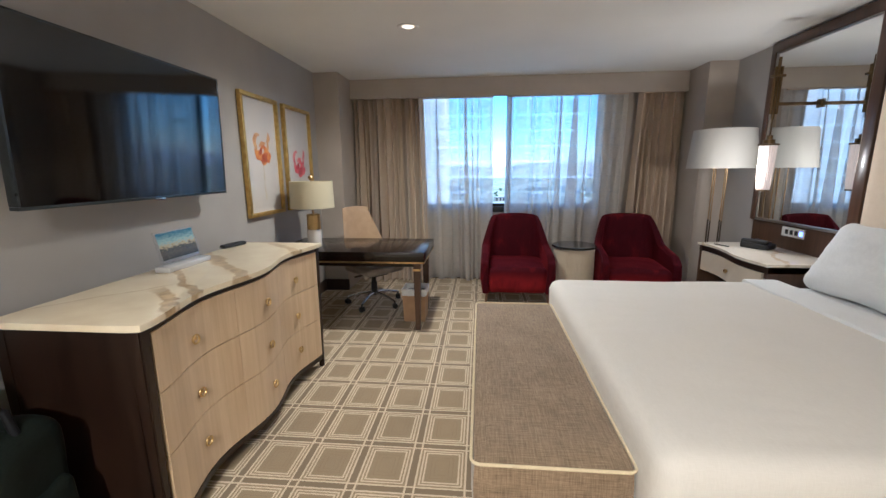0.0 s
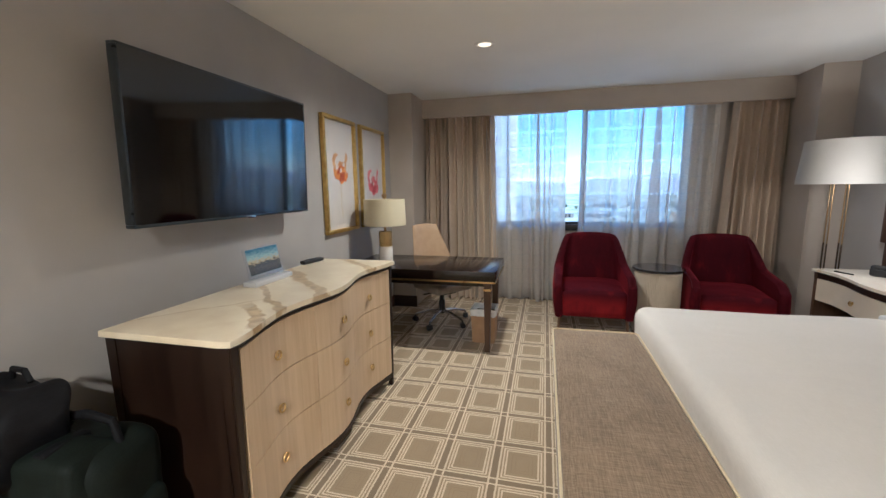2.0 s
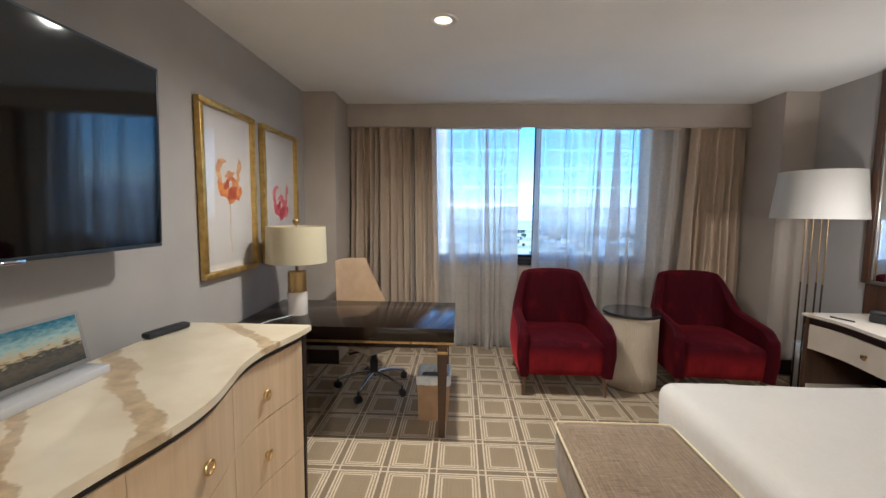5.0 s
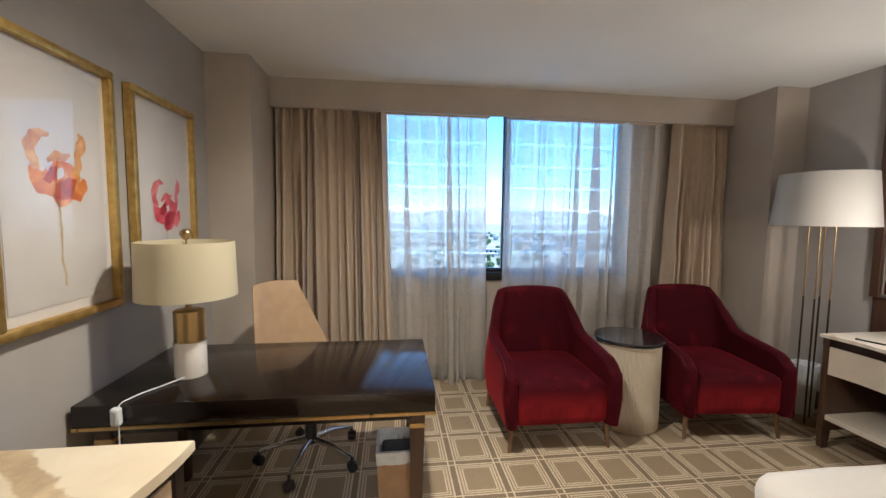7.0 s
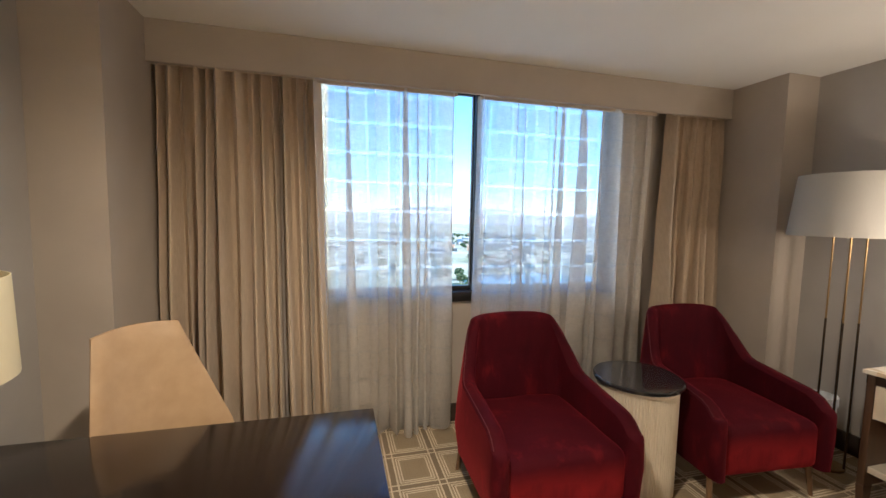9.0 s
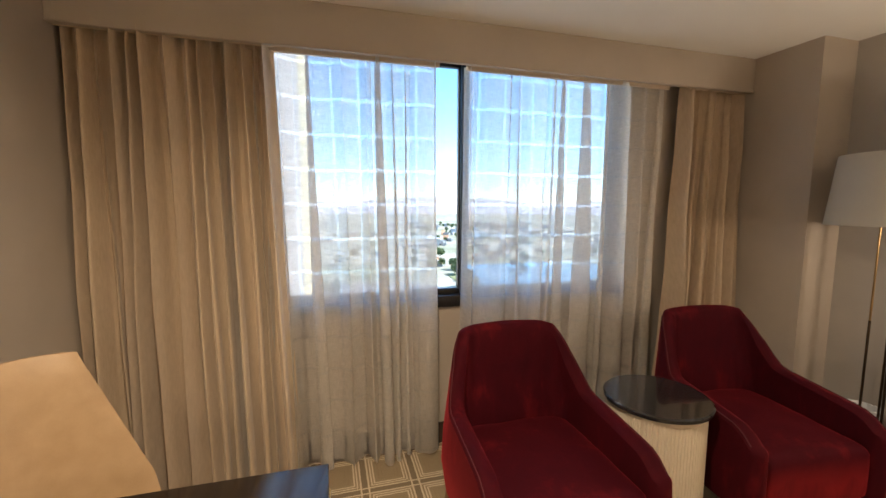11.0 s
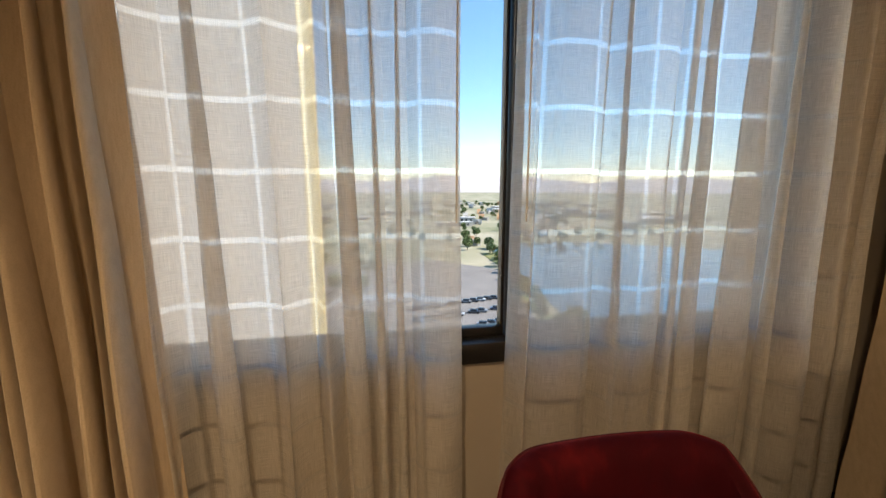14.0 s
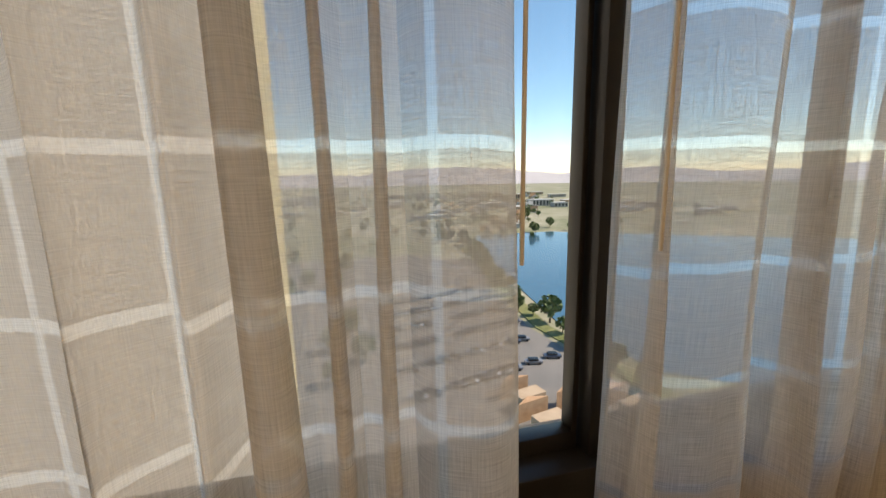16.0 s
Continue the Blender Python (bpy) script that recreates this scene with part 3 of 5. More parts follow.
def room():
    structure("floor", boxes((XW - 0.2, YS - 0.2, -0.2, XE + 0.2, YN + 0.2, 0)), CARPET, "taupe carpet woven with a grid of cream-lined squares", "floor")
    structure("ceiling", boxes((XW - 0.2, YS - 0.2, ZC, XE + 0.2, YN + 0.2, ZC + 0.15)), CEIL, "smooth off-white painted ceiling", "ceiling")
    structure("wall_west", boxes((XW - 0.2, YS - 0.2, 0, XW, YN + 0.2, ZC)), WALL, "taupe grey wall covering with a fine weave", "wall")
    structure("wall_east", boxes((XE, YS - 0.2, 0, XE + 0.2, YN + 0.2, ZC)), WALL, "taupe grey wall covering with a fine weave", "wall")
    structure("wall_south", boxes((XW, YS - 0.2, 0, XE, YS, ZC)), WALL, "plain taupe wall that closes the room", "wall")
    structure("wall_north", boxes((XW, YN, 0, WX0, YN + 0.2, ZC), (WX1, YN, 0, XE, YN + 0.2, ZC), (WX0, YN, 0, WX1, YN + 0.2, WZ0), (WX0, YN, WZ1, WX1, YN + 0.2, ZC)),
              BEIGE, "beige wall around a wide window", "wall")
    structure("pilaster_west", boxes((XW, 5.46, 0, -1.325, YN, ZC)), BEIGE, "beige wall pilaster beside the window", "pilaster")
    structure("pilaster_east", boxes((2.755, 5.49, 0, XE, YN, ZC)), BEIGE, "beige wall pilaster beside the window", "pilaster")
    structure("baseboard", boxes((XW, YS, 0, XW + 0.015, 5.46, 0.14, 0.003), (XE - 0.015, 4.8, 0, XE, 5.49, 0.14, 0.003), (-1.325, YN - 0.015, 0, 2.755, YN, 0.14, 0.003),
                                 (2.74, 5.475, 0, XE - 0.015, 5.49, 0.14, 0.003), (XW + 0.015, 5.445, 0, -1.31, 5.46, 0.14, 0.003)),
              DARKBASE, "dark stained baseboard", "baseboard")
    bm = boxes((-1.325, 5.90, 2.368, 2.755, 5.925, ZC, 0.004), (-1.325, 5.925, 2.575, 2.755, YN, ZC))
    structure("valance", bm, BEIGE, "beige upholstered valance over the curtains", "valance")
    tagged(part("trim", boxes((-1.325, 5.893, 2.368, 2.755, 5.9, 2.376, 0.002)), BEIGE, None), "narrow seam along the lower valance edge", "trim", "", "structure")


def window():
    t = thing("window_1", "wide window in a dark metal frame with a mullion", "window", kind="structure")
    y0, y1 = YN - 0.03, YN + 0.12
    part("window_sill", boxes((WX0 - 0.02, y0 + 0.0, WZ0 - 0.02, WX1 + 0.02, y1, WZ0 + 0.055, 0.006)), METALFRAME, t)
    part("window_frame", boxes((WX0, y0 + 0.02, WZ1 - 0.05, WX1, y1, WZ1, 0.004), (WX0, y0 + 0.02, WZ0 + 0.055, WX0 + 0.05, y1, WZ1 - 0.05, 0.004), (WX1 - 0.05, y0 + 0.02, WZ0 + 0.055, WX1, y1, WZ1 - 0.05, 0.004)), METALFRAME, t)
    part("mullion", boxes((0.672, y0 + 0.025, WZ0 + 0.055, 0.712, y0 + 0.088, WZ1 - 0.05, 0.003)), METALFRAME, t)
    for a, b in ((WX0 + 0.05, 0.668), (0.712, WX1 - 0.05)):
        z0, z1 = WZ0 + 0.055, WZ1 - 0.05
        f = part("sash", boxes((a, y0 + 0.06, z0, b, y0 + 0.1, z0 + 0.035, 0.003), (a, y0 + 0.06, z1 - 0.02, b, y0 + 0.1, z1, 0.003),
                               (a, y0 + 0.06, z0 + 0.035, a + 0.012, y0 + 0.1, z1 - 0.02, 0.002), (b - 0.012, y0 + 0.06, z0 + 0.035, b, y0 + 0.1, z1 - 0.02, 0.002)), METALFRAME, t)
        g = part("pane", boxes((a + 0.006, y0 + 0.088, z0 + 0.03, b - 0.006, y0 + 0.094, z1 - 0.025)), GLASS, t, "clear glass pane", False)
        g.visible_shadow = False


def cloth(name, top, bottom, z0, z1, y, amp, folds, mat, seed, slip=0.0, rows=30, per=14, flare=1.3, hem=0.02, head=0.5, crease=0.8, leans=(0.2, 0.45, 0.8, 1.5), drift=0.012, crumple=0.006):
    """A hanging curtain: pleats at uneven spacing that deepen to the hem; slip folds the pleats over sideways."""
    rng = random.Random(seed)
    edges = [0.0]
    for _ in range(folds):
        edges.append(edges[-1] + rng.uniform(0.4, 1.9))
    edges = [e / edges[-1] for e in edges]
    depth = [rng.uniform(0.55, 1.15) for _ in range(folds)]
    lean = [rng.choice(leans) * rng.uniform(0.8, 1.2) for _ in range(folds)]
    sway = [rng.uniform(-1, 1) for _ in range(folds + 1)]
    bm = bmesh.new()
    uvl = bm.loops.layers.uv.new("UVMap")
    cols = []
    for i in range(folds):
        for k in range(per):
            cols.append((i, k / per))
    cols.append((folds - 1, 1.0))
    grid, arc = [], []
    for r in range(rows + 1):
        q = r / rows
        z = z1 + (z0 - z1) * q
        a, b = top[0] + (bottom[0] - top[0]) * q, top[1] + (bottom[1] - top[1]) * q
        line, length, prev = [], [0.0], None
        for i, s in cols:
            ph = 2 * math.pi * s
            e0 = edges[i] + drift * sway[i] * q * (0 < i)
            e1 = edges[i + 1] + drift * sway[i + 1] * q * (i + 1 < folds)
            grow = head + (1 - head) * min(1, q * 1.6) + (flare - 1) * q
            w = (e1 - e0) * (b - a)
            x = a + (e0 + (e1 - e0) * s) * (b - a) + slip * lean[i] * w * grow * math.sin(ph) + 0.007 * math.sin(3.5 * q + 2.1 * i)
            yy = y - amp * depth[i] * grow * (0.5 - 0.5 * math.cos(ph)) ** crease * 2 + amp + crumple * noise.noise(Vector((x * 6, z * 2.2, seed))) + 0.7 * crumple * noise.noise(Vector((x * 17, z * 1.1, seed + 7)))
            zz = z + (hem * noise.noise(Vector((x * 9, 0, seed))) * q * q)
            p = Vector((x, yy, zz))
            if prev is not None:
                length.append(length[-1] + math.hypot(p.x - prev.x, p.y - prev.y))
            prev = p
            line.append(bm.verts.new(p))
        grid.append(line)
        arc.append(length)
    mean = arc[rows // 2]
    for r in range(rows):
        for c in range(len(cols) - 1):
            quad = [(r, c), (r, c + 1), (r + 1, c + 1), (r + 1, c)]
            f = bm.faces.new([grid[i][j] for i, j in quad])
            for lp, (i, j) in zip(f.loops, quad):
                lp[uvl].uv = (mean[j], z1 + (z0 - z1) * i / rows + 0.016 * noise.noise((mean[j] * 4.5, 0.6 * i / rows, seed)) * (0.35 + 0.65 * i / rows))
    t = thing(name, "", "")
    part("panel", bm, mat, t)
    bm = bmesh.new()
    box(bm, top[0], y - 0.012, z1 - 0.03, top[1], y + 0.012, z1 + 0.004, 0.003)
    part("heading", bm, DRAPE, t, "stitched heading tape")
    return t


def curtains():
    a = cloth("drape", (-1.315, -0.40), (-1.315, -0.345), 0.012, 2.40, 5.935, 0.08, 15, DRAPE, 21, 0.28, 30, 18, 1.15, 0.02, 0.6, 0.75, (0.1, 0.5, 0.9, 1.4), 0.022, 0.016)
    b = cloth("drape", (2.235, 2.745), (2.13, 2.745), 0.012, 2.40, 5.95, 0.07, 8, DRAPE, 5, 0.26, 30, 18, 1.15, 0.02, 0.6, 0.75, (0.1, 0.5, 0.9, 1.4), 0.02, 0.016)
    c = cloth("sheer_curtain", (-0.56, 0.488), (-0.50, 0.488), 0.02, 2.40, 6.005, 0.05, 9, SHEER, 13, 0.43, 40, 24, 1.15, 0.02, 0.6, 0.8, (-0.4, 0.1, 0.4, 0.8, 1.5), 0.02, 0.012)
    d = cloth("sheer_curtain", (0.655, 2.12), (0.62, 2.10), 0.02, 2.40, 6.005, 0.046, 11, SHEER, 8, 0.36, 40, 24, 1.15, 0.02, 0.6, 0.8, (-0.4, 0.1, 0.3, 0.7, 1.3), 0.015, 0.012)
    for o in (a, b):
        tagged(o, "floor-length beige drape drawn aside in deep folds", "curtain", "window drapes")
    for o in (c, d):
        tagged(o, "white sheer curtain with a woven windowpane check", "curtain", "sheer curtains")
    for x, y in ((0.45, 5.955), (0.672, 5.975)):
        t = thing("curtain_wand", "slim white wand hanging at a sheer curtain's edge", "curtain wand", x, y, 0, 0, "curtain wands")
        part("rod", tube([(0, 0, 2.38), (0, 0, 1.43)], 0.003, 8), WHITEP, t)
        part("hook", tube([(0, 0, 2.38), (0, 0.02, 2.395)], 0.002, 6), CHROME, t)


# ---- fixtures ----
def downlight(x, y, power, spread):
    t = thing("downlight", "small round recessed ceiling downlight, switched on; the southern one is unseen added fill", "ceiling light", x, y, ZC, 0, "ceiling downlights")
    part("trim_ring", lathe([(0.056, 0.004), (0.056, -0.004), (0.064, -0.008), (0.082, -0.006), (0.088, 0.0), (0.088, 0.002)], 32), WHITEMETAL, t)
    part("lens", lathe([(0.0, -0.003), (0.036, -0.004), (0.05, -0.001)], 24), DOWNGLOW, t, "glowing warm lens")
    lamp = new("downlight_beam", bpy.data.lights.new("downlight_beam", "SPOT"))
    lamp.data.energy, lamp.data.color, lamp.data.spot_size, lamp.data.spot_blend, lamp.data.shadow_soft_size = power, (1.0, 0.74, 0.44), radians(spread), 0.9, 0.06
    lamp.matrix_world = look((x, y, ZC - 0.02), (x, y, 0))


def television():
    t = thing("television", "large flat wall-mounted television, switched off", "television", XW, 2.71, 1.722)
    t.matrix_basis = pose(XW + 0.005, 2.71, 1.722, 0, 1.6, 0)
    part("screen", boxes((0.1635, -0.648, -0.365, 0.1665, 0.648, 0.365)), SCREEN, t, "glossy black screen")
    part("bezel", boxes((0.125, -0.66, 0.365, 0.168, 0.66, 0.376, 0.003), (0.125, -0.66, -0.38, 0.168, 0.66, -0.365, 0.003), (0.125, -0.66, -0.365, 0.168, -0.648, 0.365, 0.003), (0.125, 0.648, -0.365, 0.168, 0.66, 0.365, 0.003)), BEZEL, t)
    part("back_shell", boxes((0.10, -0.645, -0.36, 0.1625, 0.645, 0.36, 0.01), (0.05, -0.4, -0.25, 0.10, 0.4, 0.2, 0.015)), BLACK, t)
    part("wall_bracket", boxes((0.0, -0.22, -0.15, 0.05, 0.22, 0.15, 0.004)), BLACK, t)
    part("badge", boxes((0.168, 0.02, -0.385, 0.171, 0.09, -0.374, 0.001)), CHROME, t, "small silver badge")


def blob(cx, cy, pts, thick, x):
    """A flat irregular stroke of paint along a line of (y, z, width)."""
    bm = bmesh.new()
    left, right = [], []
    for i, (y, z, w) in enumerate(pts):
        a, b = pts[max(0, i - 1)], pts[min(len(pts) - 1, i + 1)]
        d = Vector((b[0] - a[0], b[1] - a[1]))
        d = d.normalized() if d.length else Vector((0, 1))
        nn = Vector((-d.y, d.x))
        left.append(bm.verts.new((x, cx + y + nn.x * w, cy + z + nn.y * w)))
        right.append(bm.verts.new((x, cx + y - nn.x * w, cy + z - nn.y * w)))
    for i in range(len(pts) - 1):
        bm.faces.new((left[i], left[i + 1], right[i + 1], right[i]))
    bmesh.ops.subdivide_edges(bm, edges=bm.edges[:], cuts=5, use_grid_fill=True)
    for v in bm.verts:
        q = noise.noise_vector(Vector((v.co.y * 45, v.co.z * 45, x * 300 + thick * 1000)))
        v.co.y += q.x * 0.009
        v.co.z += q.y * 0.009
    return bm


def petal_ink(name, c1, c2):
    return grained(name, c1, c2, 16, 0.75, 0, 0.05, (1, 1, 1), 8, 60, 0, 0, 0.5)


def picture(y0, y1, ink, dark, core, label, stem, cy):
    yc, zc = (y0 + y1) / 2, 1.6125
    t = thing("picture", label, "picture", XW, yc, zc, 0, "pair of gold-framed pictures")
    w, h, f, d = (y1 - y0) / 2, 0.5175, 0.034, 0.042
    part("frame", boxes((0.004, -w, h - f, d, w, h, 0.005), (0.004, -w, -h, d, w, -h + f, 0.005), (0.004, -w, -h + f, d, -w + f, h - f, 0.005), (0.004, w - f, -h + f, d, w, h - f, 0.005)), GOLD, t, "brushed gold frame")
    part("mat_board", boxes((0.006, -w + f, -h + f, 0.012, w - f, h - f)), PAPER, t)
    part("sheet", boxes((0.012, -w + f + 0.035, -h + f + 0.04, 0.0155, w - f - 0.035, h - f - 0.04, 0.0008)), PAPER, t, "cream sheet with a painted flower")
    strokes = [
        ([(-0.02, -0.115, 0.006), (-0.005, -0.085, 0.034), (0.01, -0.045, 0.056), (0.012, -0.005, 0.058), (0.0, 0.03, 0.044), (-0.01, 0.055, 0.012)], ink),
        ([(-0.125, 0.03, 0.006), (-0.115, 0.0, 0.02), (-0.09, -0.03, 0.03), (-0.055, -0.035, 0.036), (-0.03, 0.0, 0.026)], ink),
        ([(0.13, 0.0, 0.006), (0.12, -0.03, 0.02), (0.095, -0.05, 0.032), (0.06, -0.035, 0.04), (0.045, 0.01, 0.028)], ink),
        ([(-0.10, 0.02, 0.012), (-0.128, 0.055, 0.015), (-0.132, 0.095, 0.018), (-0.11, 0.13, 0.017), (-0.075, 0.15, 0.011), (-0.04, 0.143, 0.003)], dark),
        ([(0.085, 0.01, 0.014), (0.102, 0.05, 0.012), (0.096, 0.085, 0.011), (0.116, 0.12, 0.02), (0.128, 0.15, 0.013), (0.11, 0.178, 0.003)], dark),
        ([(-0.06, 0.05, 0.006), (-0.02, 0.075, 0.012), (0.02, 0.07, 0.012), (0.055, 0.085, 0.004)], dark),
        ([(-0.03, -0.085, 0.006), (-0.005, -0.06, 0.024), (0.03, -0.045, 0.026), (0.06, -0.02, 0.014), (0.085, -0.015, 0.004)], core),
        ([(-0.085, -0.02, 0.004), (-0.06, -0.015, 0.014), (-0.035, 0.01, 0.016), (-0.02, 0.035, 0.004)], core),
        ([(-0.012, -0.01, 0.003), (0.002, 0.012, 0.012), (0.012, 0.03, 0.003)], PAPER),
    ]
    for i, (pts, m) in enumerate(strokes):
        part("petal", blob(0.01, cy, [(a * 0.95, b, c * 1.45) for a, b, c in pts], 0.001 * i, 0.0162 + 0.0003 * i), m, t)
    if stem:
        part("stem", blob(0.0, cy, [(-0.005, -0.10, 0.004), (0.004, -0.2, 0.005), (-0.002, -0.3, 0.0045), (0.01, -0.42, 0.005)], 0.009, 0.0162), STEM, t)
    g = part("glazing", boxes((0.020, -w + f, -h + f, 0.022, w - f, h - f)), GLASS, t, "clear glazing", False)
    g.visible_shadow = False


# ---- dresser ----
def front_line(y, y0, y1, base, swing):
    u = (y - y0) / (y1 - y0)
    return base + swing * math.cos(4 * math.pi * u)


def dresser():
    y0, y1, back, zt = 1.86, 3.46, -1.44, 0.965
    t = thing("dresser", "walnut dresser with pale serpentine drawers and veined stone top", "dresser", 0, 0, 0)
    n = 48
    ys = [y0 + (y1 - y0) * i / n for i in range(n + 1)]

    def outline(inset, over=0.0):
        pts = [(front_line(y, y0, y1, -0.885, 0.031) - inset, y) for y in ys]
        pts[0] = (pts[0][0], y0 - over)
        pts[-1] = (pts[-1][0], y1 + over)
        return pts + [(back, y1 + over), (back, y0 - over)]
    o = outline(-0.018, 0.018)
    o[0] = (o[0][0] - 0.02, o[0][1])
    o.insert(0, (o[0][0] - 0.03, o[0][1]))
    o[1] = (o[2][0] - 0.004, o[1][1] + 0.012)
    part("stone_top", prism(o, zt - 0.026, zt, None, 0.006), MARBLE, t, "cream stone with broad ochre veins")
    part("body", prism(outline(0.028, -0.03), 0.11, zt - 0.053), WALNUT, t)
    part("top_rail", prism(outline(0.003, -0.03), zt - 0.052, zt - 0.027), WALNUT, t)
    for ya, yb in ((y0, y0 + 0.05), (y1 - 0.05, y1)):
        for xa, xb in ((back, back + 0.06), (-0.912, -0.852)):
            bm = bmesh.new()
            for v in bmesh.ops.create_cube(bm, size=1)["verts"]:
                inn = 0.0 if v.co.z > 0 else 0.012
                kick = 0.0 if v.co.z > 0 else (0.014 if ya > 2.5 else -0.006)
                v.co = Vector(((xa + xb) / 2 + math.copysign((xb - xa) / 2 - inn, v.co.x), (ya + yb) / 2 + kick + math.copysign((yb - ya) / 2 - inn, v.co.y), zt - 0.028 if v.co.z > 0 else 0))
            bmesh.ops.bevel(bm, geom=bm.edges[:], offset=0.006, segments=2, affect="EDGES")
            part("post", bm, WALNUT, t)
    for ya in (y0 + 0.003, y1 - 0.029):
        part("side_panel", boxes((back + 0.055, ya, 0.12, -0.905, ya + 0.026, zt - 0.028)), WALNUT, t, "dark walnut side panel")
    bm = bmesh.new()
    apron = [(front_line(y, y0, y1, -0.885, 0.031) + 0.004, y) for y in ys if y0 + 0.05 <= y <= y1 - 0.05]
    fr, bk = [], []
    for x, y in apron:
        u = (y - y0) / (y1 - y0)
        low = 0.078 + 0.012 * math.sin(math.pi * u) ** 0.5
        for lst, dx in ((fr, 0.0), (bk, -0.03)):
            lst.append((bm.verts.new((x + dx, y, 0.116)), bm.verts.new((x + dx, y, low))))
    for i in range(len(fr) - 1):
        a, b, c, d = fr[i], fr[i + 1], bk[i], bk[i + 1]
        bm.faces.new((a[0], b[0], b[1], a[1])), bm.faces.new((c[1], d[1], d[0], c[0]))
        bm.faces.new((a[1], b[1], d[1], c[1])), bm.faces.new((c[0], d[0], b[0], a[0]))
    bm.faces.new((fr[0][0], fr[0][1], bk[0][1], bk[0][0])), bm.faces.new((fr[-1][0], bk[-1][0], bk[-1][1], fr[-1][1]))
    part("apron", bm, WALNUT, t)
    cols = (y0 + 0.052, 2.463, 2.915, y1 - 0.052)
    rows = (0.118, 0.405, 0.668, zt - 0.053)
    knob_y = (2.185, 2.70, 3.155)
    for ci in range(3):
        for ri in range(3):
            a, b, c, d = cols[ci] + 0.0015, cols[ci + 1] - 0.0015, rows[ri] + 0.002, rows[ri + 1] - 0.002
            bm = bmesh.new()
            m = 12
            pts = [(front_line(a + (b - a) * k / m, y0, y1, -0.885, 0.031), a + (b - a) * k / m) for k in range(m + 1)]
            prism(pts + [(p[0] - 0.022, p[1]) for p in pts[::-1]], c, d, bm)
            dr = part("drawer", bm, MAPLE, t, "pale figured veneer drawer front")
            ky, kz = knob_y[ci], (0.275, 0.52, 0.772)[ri]
            kx = front_line(ky, y0, y1, -0.885, 0.031)
            k = lathe([(0.0, 0.012), (0.006, 0.012), (0.007, 0.004), (0.011, 0.002), (0.011, 0.0)], 16)
            bmesh.ops.rotate(k, verts=k.verts, matrix=Matrix.Rotation(radians(90), 3, "Y"))
            bmesh.ops.translate(k, verts=k.verts, vec=(kx, ky, kz))
            ring(kx + 0.012, ky, kz - 0.004, 0.019, 0.0046, "x", 24, k)
            part("knob", k, BRASS, dr, "brass ring pull")


def photo_stand():
    t = thing("photo_stand", "clear acrylic stand with a landscape photo card", "photo stand", -1.335, 2.715, 0.965, 0)
    part("foot", boxes((-0.035, -0.165, 0.0, 0.05, 0.165, 0.028, 0.003)), ACR_W, t)
    bm = boxes((-0.004, -0.15, 0.0, 0.004, 0.15, 0.185, 0.001))
    bmesh.ops.rotate(bm, verts=bm.verts, matrix=Matrix.Rotation(radians(-12), 3, "Y"))
    bmesh.ops.translate(bm, verts=bm.verts, vec=(0.0, 0, 0.026))
    part("holder", bm, ACRYLIC, t, "clear upright sheet", False)
    bm = boxes((0.005, -0.135, 0.03, 0.0062, 0.135, 0.175))
    bmesh.ops.rotate(bm, verts=bm.verts, matrix=Matrix.Rotation(radians(-12), 3, "Y"))
    bmesh.ops.translate(bm, verts=bm.verts, vec=(0.0, 0, 0.026))
    part("card", bm, PHOTO, t, "printed card with a dusk landscape", False)


def remote():
    t = thing("remote_control", "black television remote lying on the dresser", "remote control", -1.405, 3.30, 0.965, 78)
    part("body", soft_box(-0.1, -0.025, 0.0, 0.1, 0.025, 0.028, 0.011, 14), BLACK, t)
    bm = bmesh.new()
    for i in range(7):
        for j in range(3):
            box(bm, -0.06 + 0.018 * i, -0.013 + 0.011 * j - 0.003, 0.0275, -0.052 + 0.018 * i, -0.007 + 0.011 * j - 0.003, 0.0295)
    part("buttons", bm, BEZEL, t)


# ---- desk ----
def desk():
    t = thing("desk", "dark espresso writing desk with a brass edge line", "desk", 0, 0, 0)
    x0, x1, y0, y1, z = XW + 0.02, -0.17, 4.145, 4.90, 0.76
    part("tabletop", boxes((x0, y0, z - 0.088, x1, y1, z, 0.003)), LACQUER, t, "glossy espresso lacquer top")
    part("brass_line", boxes((x0, y0 - 0.003, z - 0.102, x1 + 0.003, y1 + 0.003, z - 0.0885)), BRASS, t)
    part("apron", boxes((x0 + 0.05, y0 + 0.05, z - 0.145, x1 - 0.05, y1 - 0.05, z - 0.1025)), LACQUER, t)
    for cx, cy in ((x1 - 0.075, y0 + 0.08), (x1 - 0.075, y1 - 0.08), (x0 + 0.08, y0 + 0.08), (x0 + 0.08, y1 - 0.08)):
        bm = bmesh.new()
        vs = bmesh.ops.create_cube(bm, size=1)["verts"]
        for v in vs:
            s = 0.034 if v.co.z > 0 else 0.022
            v.co = Vector((cx + math.copysign(s, v.co.x), cy + math.copysign(s, v.co.y), z - 0.103 if v.co.z > 0 else 0.0))
        bmesh.ops.bevel(bm, geom=bm.edges[:], offset=0.003, segments=2, affect="EDGES")
        leg = part("leg", bm, WALNUT_M, t)
        part("collar", boxes((cx - 0.036, cy - 0.036, z - 0.185, cx + 0.036, cy + 0.036, z - 0.165, 0.002)), BRASS, leg, "brass collar")


def drum_shade(r0, r1, z0, z1, th=0.003, seg=48):
    return lathe([(r0, z0), (r1, z1), (r1 - th, z1), (r0 - th, z0), (r0, z0)], seg)


